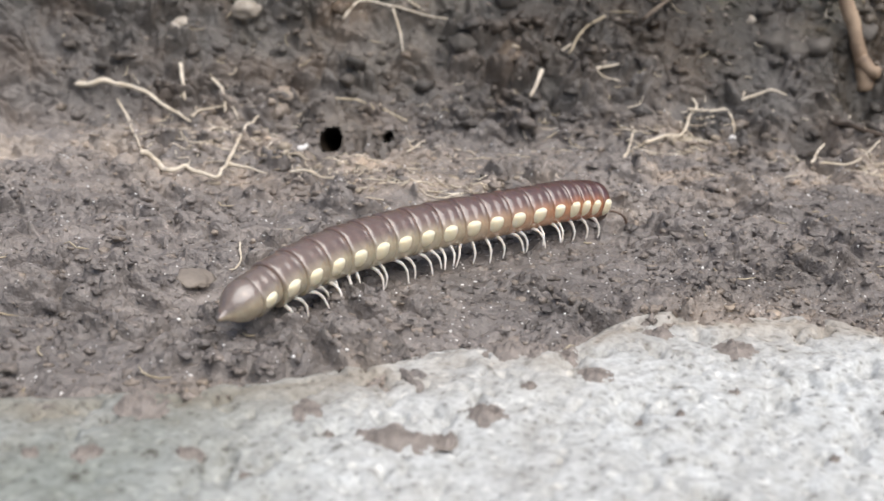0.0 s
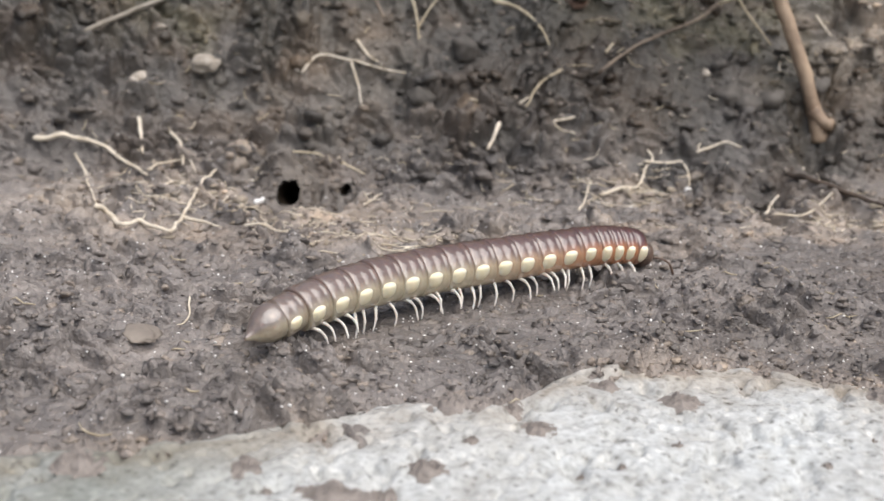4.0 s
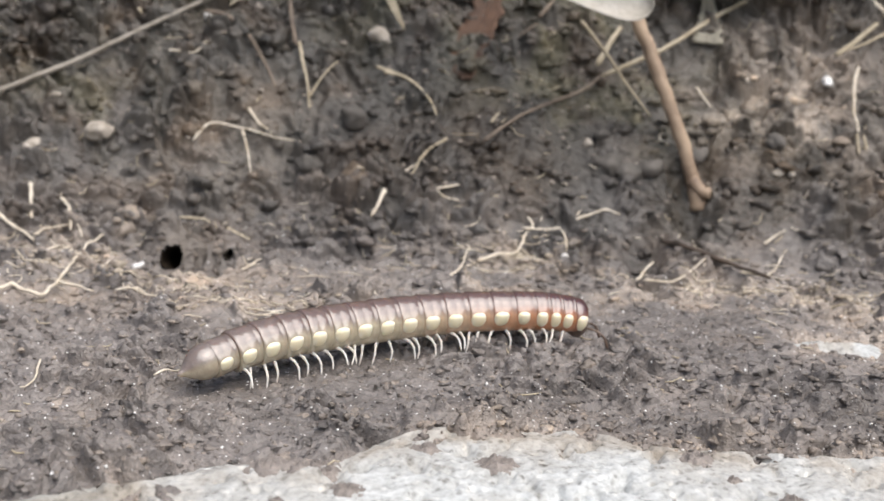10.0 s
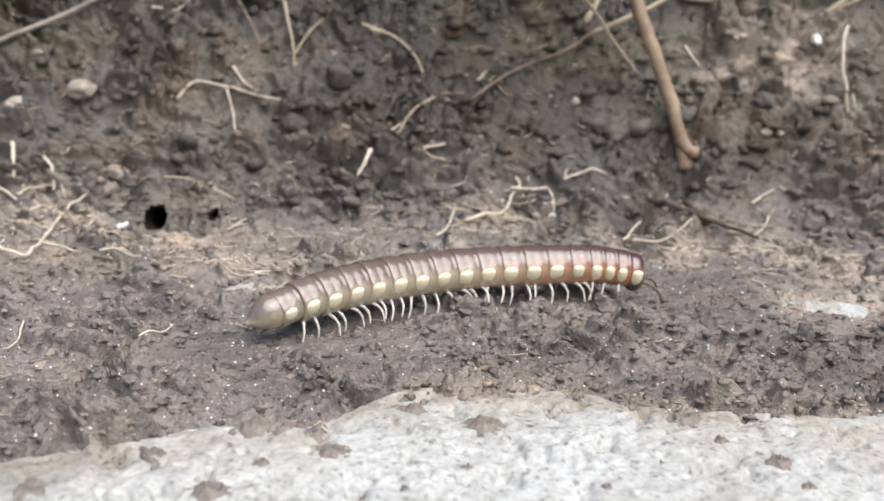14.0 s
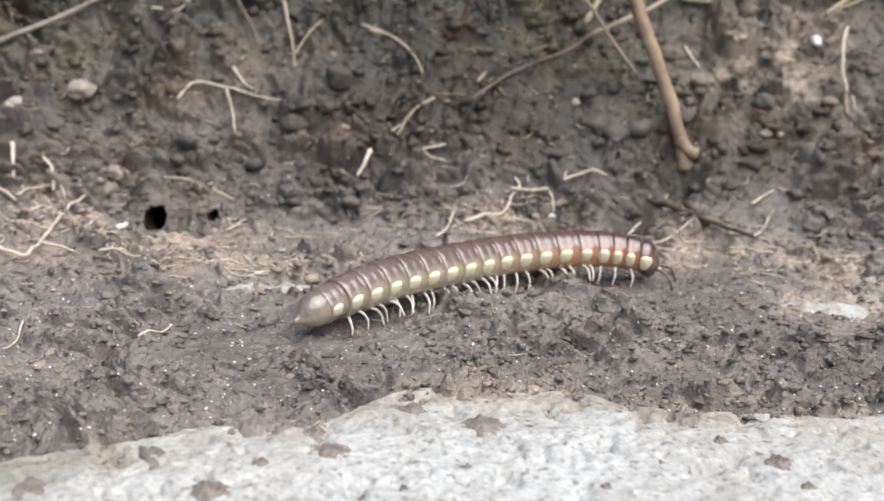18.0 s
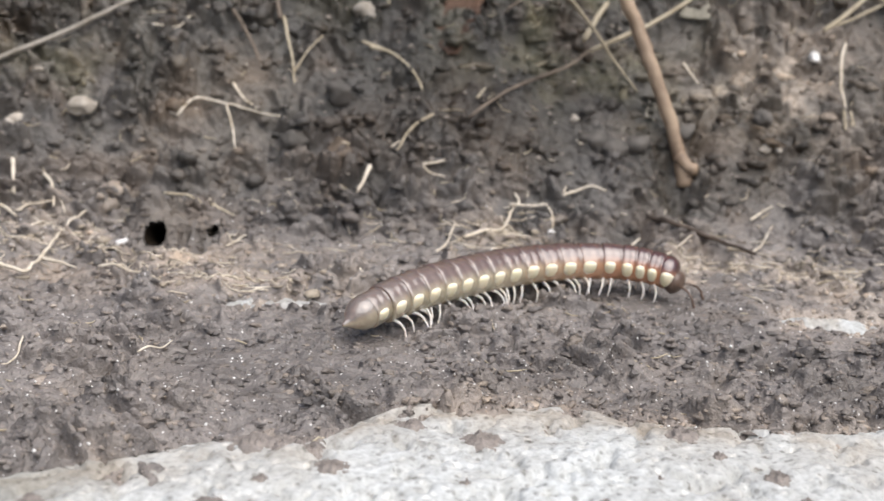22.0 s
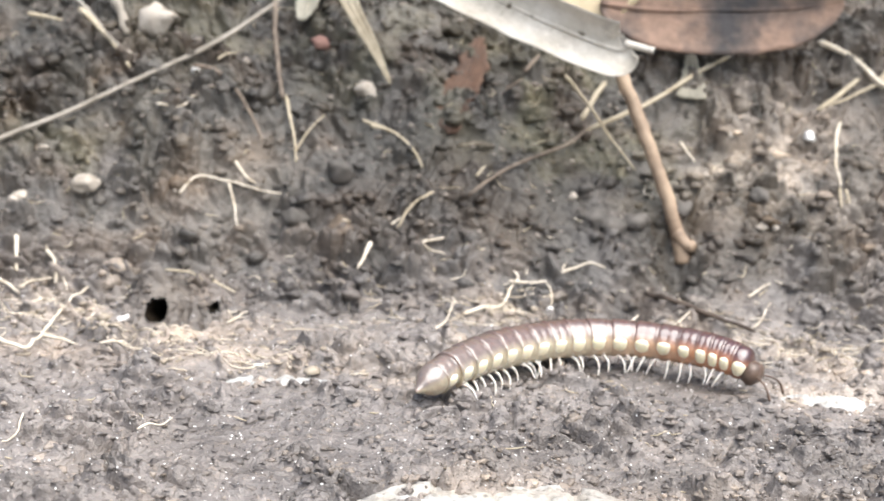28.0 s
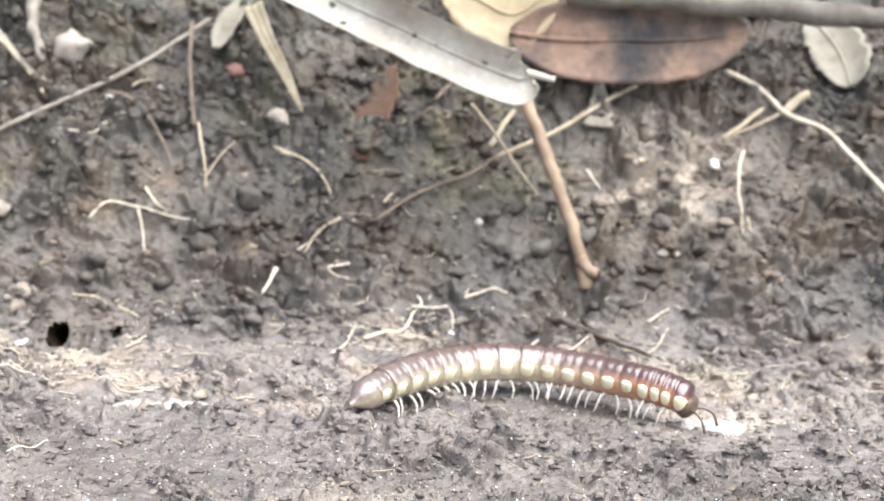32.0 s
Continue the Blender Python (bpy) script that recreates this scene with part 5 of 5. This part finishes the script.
# ---- loose crumbs ----
def lumps_stuff(name, label, count, place, size, material, squash=0.75, seed=5, category="soil crumbs", sink=0.25, sub=1, jag=0.4, keep_off=1.5):
    """Many loose crumbs in one mesh."""
    rnd = np.random.RandomState(seed)
    bm = bmesh.new()
    bmesh.ops.create_icosphere(bm, subdivisions=sub, radius=1)
    bm.verts.ensure_lookup_table()
    ball = np.array([v.co[:] for v in bm.verts])
    faces = np.array([[v.index for v in f.verts] for f in bm.faces])
    bm.free()
    x, y = place(rnd, count)
    for hx, hy, hz, hr in BURROWS:
        y = np.where((np.abs(x - hx) < hr * keep_off) & (np.abs(y - hy - 0.05) < 0.2 * keep_off), y - 0.9, y)
    z = soil_z(x, y)
    y = y + soil_lean(x, y)
    r = size(rnd, x, y)
    if sub > 1:
        # clods lie beside roots and stems, not on them
        gap = np.array([np.min((LINES[:, 0] - a) ** 2 + (0.7 * (LINES[:, 1] - b)) ** 2) ** 0.5 for a, b in zip(x, y)])
        x, y, z, r = (q[(gap > r + 0.03) & (((x - 2.3) / 0.3) ** 2 + ((y - 2.08) / 0.16) ** 2 > 1)] for q in (x, y, z, r))
        count = len(x)
    nv = len(ball)
    q = ball[None] * (1 + jag * rnd.randn(count, nv, 1)).clip(0.4, 1.7)
    stretch = rnd.uniform(0.7, 1.3, (count, 1, 3)) * np.array([1, 1, squash])
    q = q * stretch * r[:, None, None]
    a, b = rnd.uniform(0, 6.28, count), rnd.uniform(-0.5, 0.5, count)
    ca, sa, cb, sb = (f[:, None] for f in (np.cos(a), np.sin(a), np.cos(b), np.sin(b)))
    qx, qy, qz = q[..., 0] * ca - q[..., 1] * sa, q[..., 0] * sa + q[..., 1] * ca, q[..., 2]
    qy, qz = qy * cb - qz * sb, qy * sb + qz * cb
    co = np.stack([qx + x[:, None], qy + y[:, None], qz + (z - sink * r)[:, None]], -1).reshape(-1, 3) * CM
    tris = (faces[None] + (np.arange(count) * nv)[:, None, None]).reshape(-1, 3)
    me = bpy.data.meshes.new(name)
    me.vertices.add(len(co)), me.loops.add(tris.size), me.polygons.add(len(tris))
    me.vertices.foreach_set("co", co.ravel())
    me.loops.foreach_set("vertex_index", tris.ravel().astype(np.int32))
    me.polygons.foreach_set("loop_start", np.arange(0, tris.size, 3, dtype=np.int32))
    me.polygons.foreach_set("use_smooth", np.ones(len(tris), dtype=bool))
    me.update(calc_edges=True)
    me.materials.append(material)
    zone = np.repeat(soil_zones(x, y)[:, None], nv, 1)
    me.attributes.new("zone", "FLOAT_COLOR", "POINT").data.foreach_set("color", zone.astype(np.float32).ravel())
    return tagged(new(name, me), label, category, kind="stuff")


LINES = np.concatenate([np.array([v.co[:2] for v in ob.data.vertices])[::8] / CM for ob in STRANDS] + [np.array([STEM[-1][:2], STEM[-2][:2], STEM_SPUR[-1][:2]])])


def on_strip(rnd, n):
    x = rnd.uniform(-3.2, 4.2, n)
    edge = np.interp(x, *np.array(EDGE).T)
    return x, edge + (3.4 - edge) * rnd.rand(n) ** 1.15


def on_bank(rnd, n):
    x = rnd.uniform(-3.6, 4.8, n)
    return x, 3.1 + 0.08 * x + 2.4 * rnd.rand(n) ** 0.9


def on_mouths(rnd, n):
    m = np.array(BURROWS)[rnd.randint(0, len(BURROWS), n)]
    a, d = rnd.uniform(0, 6.28, n), m[:, 3] * (1.25 + 1.8 * rnd.rand(n))
    return m[:, 0] + d * np.cos(a), m[:, 1] + 0.02 + 1.6 * d * np.sin(a)


def on_rim(rnd, n):
    x = rnd.uniform(-3.0, 3.6, n)
    return x, np.interp(x, *np.array(EDGE).T) + 0.12 * rnd.randn(n) + 0.08


lumps_stuff("soil_crumbs", "fine grey-brown soil crumbs strewn over the strip", 15000, on_strip, lambda r, x, y: 0.004 + 0.022 * r.rand(len(x)) ** 4, CRUMB, 0.6, 5)
lumps_stuff("soil_clods", "flat angular soil clods lying loosely over the strip", 7000, on_strip, lambda r, x, y: 0.008 + 0.026 * r.rand(len(x)) ** 3, CRUMB, 0.42, 31, "soil clods", 0.15, 2, 0.27)
lumps_stuff("soil_clods", "rounded dark soil clods packed on the bank", 1900, on_bank, lambda r, x, y: 0.015 + 0.06 * r.rand(len(x)) ** 3, CRUMB, 0.5, 32, "soil clods", 0.3, 2, 0.24)
lumps_stuff("soil_crumbs", "rounded dark soil crumbs packed on the bank", 3600, on_bank, lambda r, x, y: 0.01 + 0.055 * r.rand(len(x)) ** 4, CRUMB, 0.7, 6, sink=0.35)
lumps_stuff("soil_crumbs", "brown and grey rounded grains set in the bank", 420, on_bank, lambda r, x, y: 0.02 + 0.05 * r.rand(len(x)) ** 2.5, CRUMB, 0.75, 16, sink=0.45)
lumps_stuff("soil_crumbs", "dry brown crumbs along the edge of the slab", 2600, on_rim, lambda r, x, y: 0.004 + 0.018 * r.rand(len(x)) ** 4, CRUMB, 0.6, 7)
lumps_stuff("soil_crumbs", "ragged soil crumbs heaped round the burrows", 260, on_mouths, lambda r, x, y: 0.008 + 0.02 * r.rand(len(x)) ** 2, CRUMB, 0.7, 33, sink=0.1, keep_off=0.8)
# glints of the wet soil, put in as white grains
lumps_stuff("sand_grains", "tiny white sand grains standing in for glints on the soil", 5000, on_strip, lambda r, x, y: 0.0028 + 0.005 * r.rand(len(x)) ** 3, WHITE, 0.8, 8, "sand")
lumps_stuff("sand_grains", "tan grit scattered over the bank", 2600, on_bank, lambda r, x, y: 0.005 + 0.018 * r.rand(len(x)) ** 3, SOILROCK, 0.8, 9, "sand")

lumps_stuff("sand_grains", "pale grit and root bits scattered over the bank", 420, on_bank, lambda r, x, y: 0.005 + 0.013 * r.rand(len(x)) ** 2, PALE, 0.6, 39, "sand")


def fibres(name, label, count, place, material, seed):
    """Short fine root fibres scattered over the soil, in one mesh."""
    rnd = np.random.RandomState(seed)
    x, y = place(rnd, count)
    for hx, hy, hz, hr in BURROWS:
        y = np.where((np.abs(x - hx) < hr * 2.5) & (np.abs(y - hy) < 0.3), y - 0.6, y)
    bm = bmesh.new()
    for k in range(count):
        a, size = rnd.uniform(0, math.pi), 0.05 + 0.16 * rnd.rand() ** 2
        bend = rnd.uniform(-0.6, 0.6)
        pts = []
        for j in range(5):
            u = j / 4 - 0.5
            px = x[k] + size * u * math.cos(a) - bend * size * u * u * math.sin(a)
            py = y[k] + size * u * math.sin(a) * 0.6 + bend * size * u * u * math.cos(a)
            pts.append((px, py))
        z = soil_z(np.array([p[0] for p in pts]), np.array([p[1] for p in pts])) + 0.008
        z = np.maximum(z, z.mean())
        tube(bm, [Vector((p[0], p[1], h)) for p, h in zip(pts, z)], [0.0045 * q for q in (0.6, 1, 1, 0.9, 0.4)], 4)
    return tagged(new(name, mesh_of(bm, name, material)), label, "root fibres", kind="stuff")


def toe(rnd, n):
    x = rnd.uniform(-3.0, 4.0, n)
    return x, 3.05 + 0.1 * x + 0.35 * rnd.randn(n)


MATS = [(-2.2, 2.57, 0.35, 0.35), (0.55, 3.2, 0.2, 0.15), (1.88, 3.08, 0.35, 0.15), (2.5, 3.0, 0.3, 0.15), (-1.3, 2.25, 0.4, 0.12), (-0.75, 1.98, 0.4, 0.15)]


def on_mats(rnd, n):
    m = np.array(MATS)[rnd.randint(0, len(MATS), n)]
    return m[:, 0] + m[:, 2] * 0.7 * rnd.randn(n), m[:, 1] + m[:, 3] * 0.7 * rnd.randn(n)


fibres("root_fibres", "fine pale root hairs matted in tangled tufts", 260, on_mats, ROOT, 24)
lumps_stuff("soil_crumbs", "dry tan flakes caught in the matted roots", 900, on_mats, lambda r, x, y: 0.008 + 0.03 * r.rand(len(x)) ** 3, STRAWDUST, 0.35, 17)
fibres("root_fibres", "fine tan root fibres matted along the foot of the bank", 150, toe, ROOT, 21)
fibres("root_fibres", "fine tan root fibres scattered on the bank", 260, on_bank, STRAW, 22)
fibres("root_fibres", "fine pale fibres scattered on the soil strip", 70, on_strip, STRAW, 23)


def motions():
    thing, rings, legs, head = MILLIPEDE
    steps = [0.5 * k for k in range(65)]
    rows = {ob: [] for ob in (thing, head, *rings)}
    for t in steps:
        x, y, yaw, unit = body_line(t)
        mx, my = x[RINGS // 2], y[RINGS // 2]
        here = pose(mx * CM, my * CM, 0, 0, 0, math.degrees(yaw[RINGS // 2]))
        back = here.inverted()
        rows[thing].append((t, here))
        for k, ring in enumerate(rings):
            droop = 0.055 * max(0, (k - 12.5) / 5.5) ** 2 + 0.03 * max(0, (4 - k) / 4) ** 2
            tip = 14 * max(0, (k - 13) / 5) - 5 * max(0, (3 - k) / 3)
            rows[ring].append((t, back @ pose(x[k] * CM, y[k] * CM, (CLEAR - droop) * CM, 0, -tip, math.degrees(yaw[k]))))
        c, s = math.cos(yaw[0]), math.sin(yaw[0])
        nod = 4 * math.sin(1.7 * t)
        out = float(np.interp(t, [0, 1, 2, 3, 5, 7, 12, 17, 22, 24, 28, 30, 31, 32], [0.01, 0.01, 0.03, 0.055, 0.04, 0.01, 0.0, 0.015, 0.03, 0.05, 0.055, 0.03, 0.015, 0.02]))  # how far the head is stretched out
        rows[head].append((t, back @ pose((x[0] + out * c) * CM, (y[0] + out * s) * CM, (CLEAR - 0.075) * CM, 0, 25, math.degrees(yaw[0]) + nod)))
    for ob, r in rows.items():
        walk(ob, r)
    beat, count = 0.95, 0
    for leg, k, off, s, hip in legs:
        count += 1
        along = k - off
        phase = 0.21 * along + (0.5 if s > 0 else 0) + 0.09 * math.sin(7.3 * count)
        reach, lean = 34 + 6 * math.sin(3.1 * count), 12 * math.sin(5.7 * count)
        rws = []
        for q in range(129):
            t = 0.25 * q
            a = 2 * math.pi * (beat * t + phase)
            swing, lift = lean + reach * math.sin(a), max(0, math.cos(a)) * 24
            rws.append((t, Matrix.Translation(hip * CM) @ pose(0, 0, 0, s * lift, 0, -s * swing)))
        walk(leg, rws)


motions()
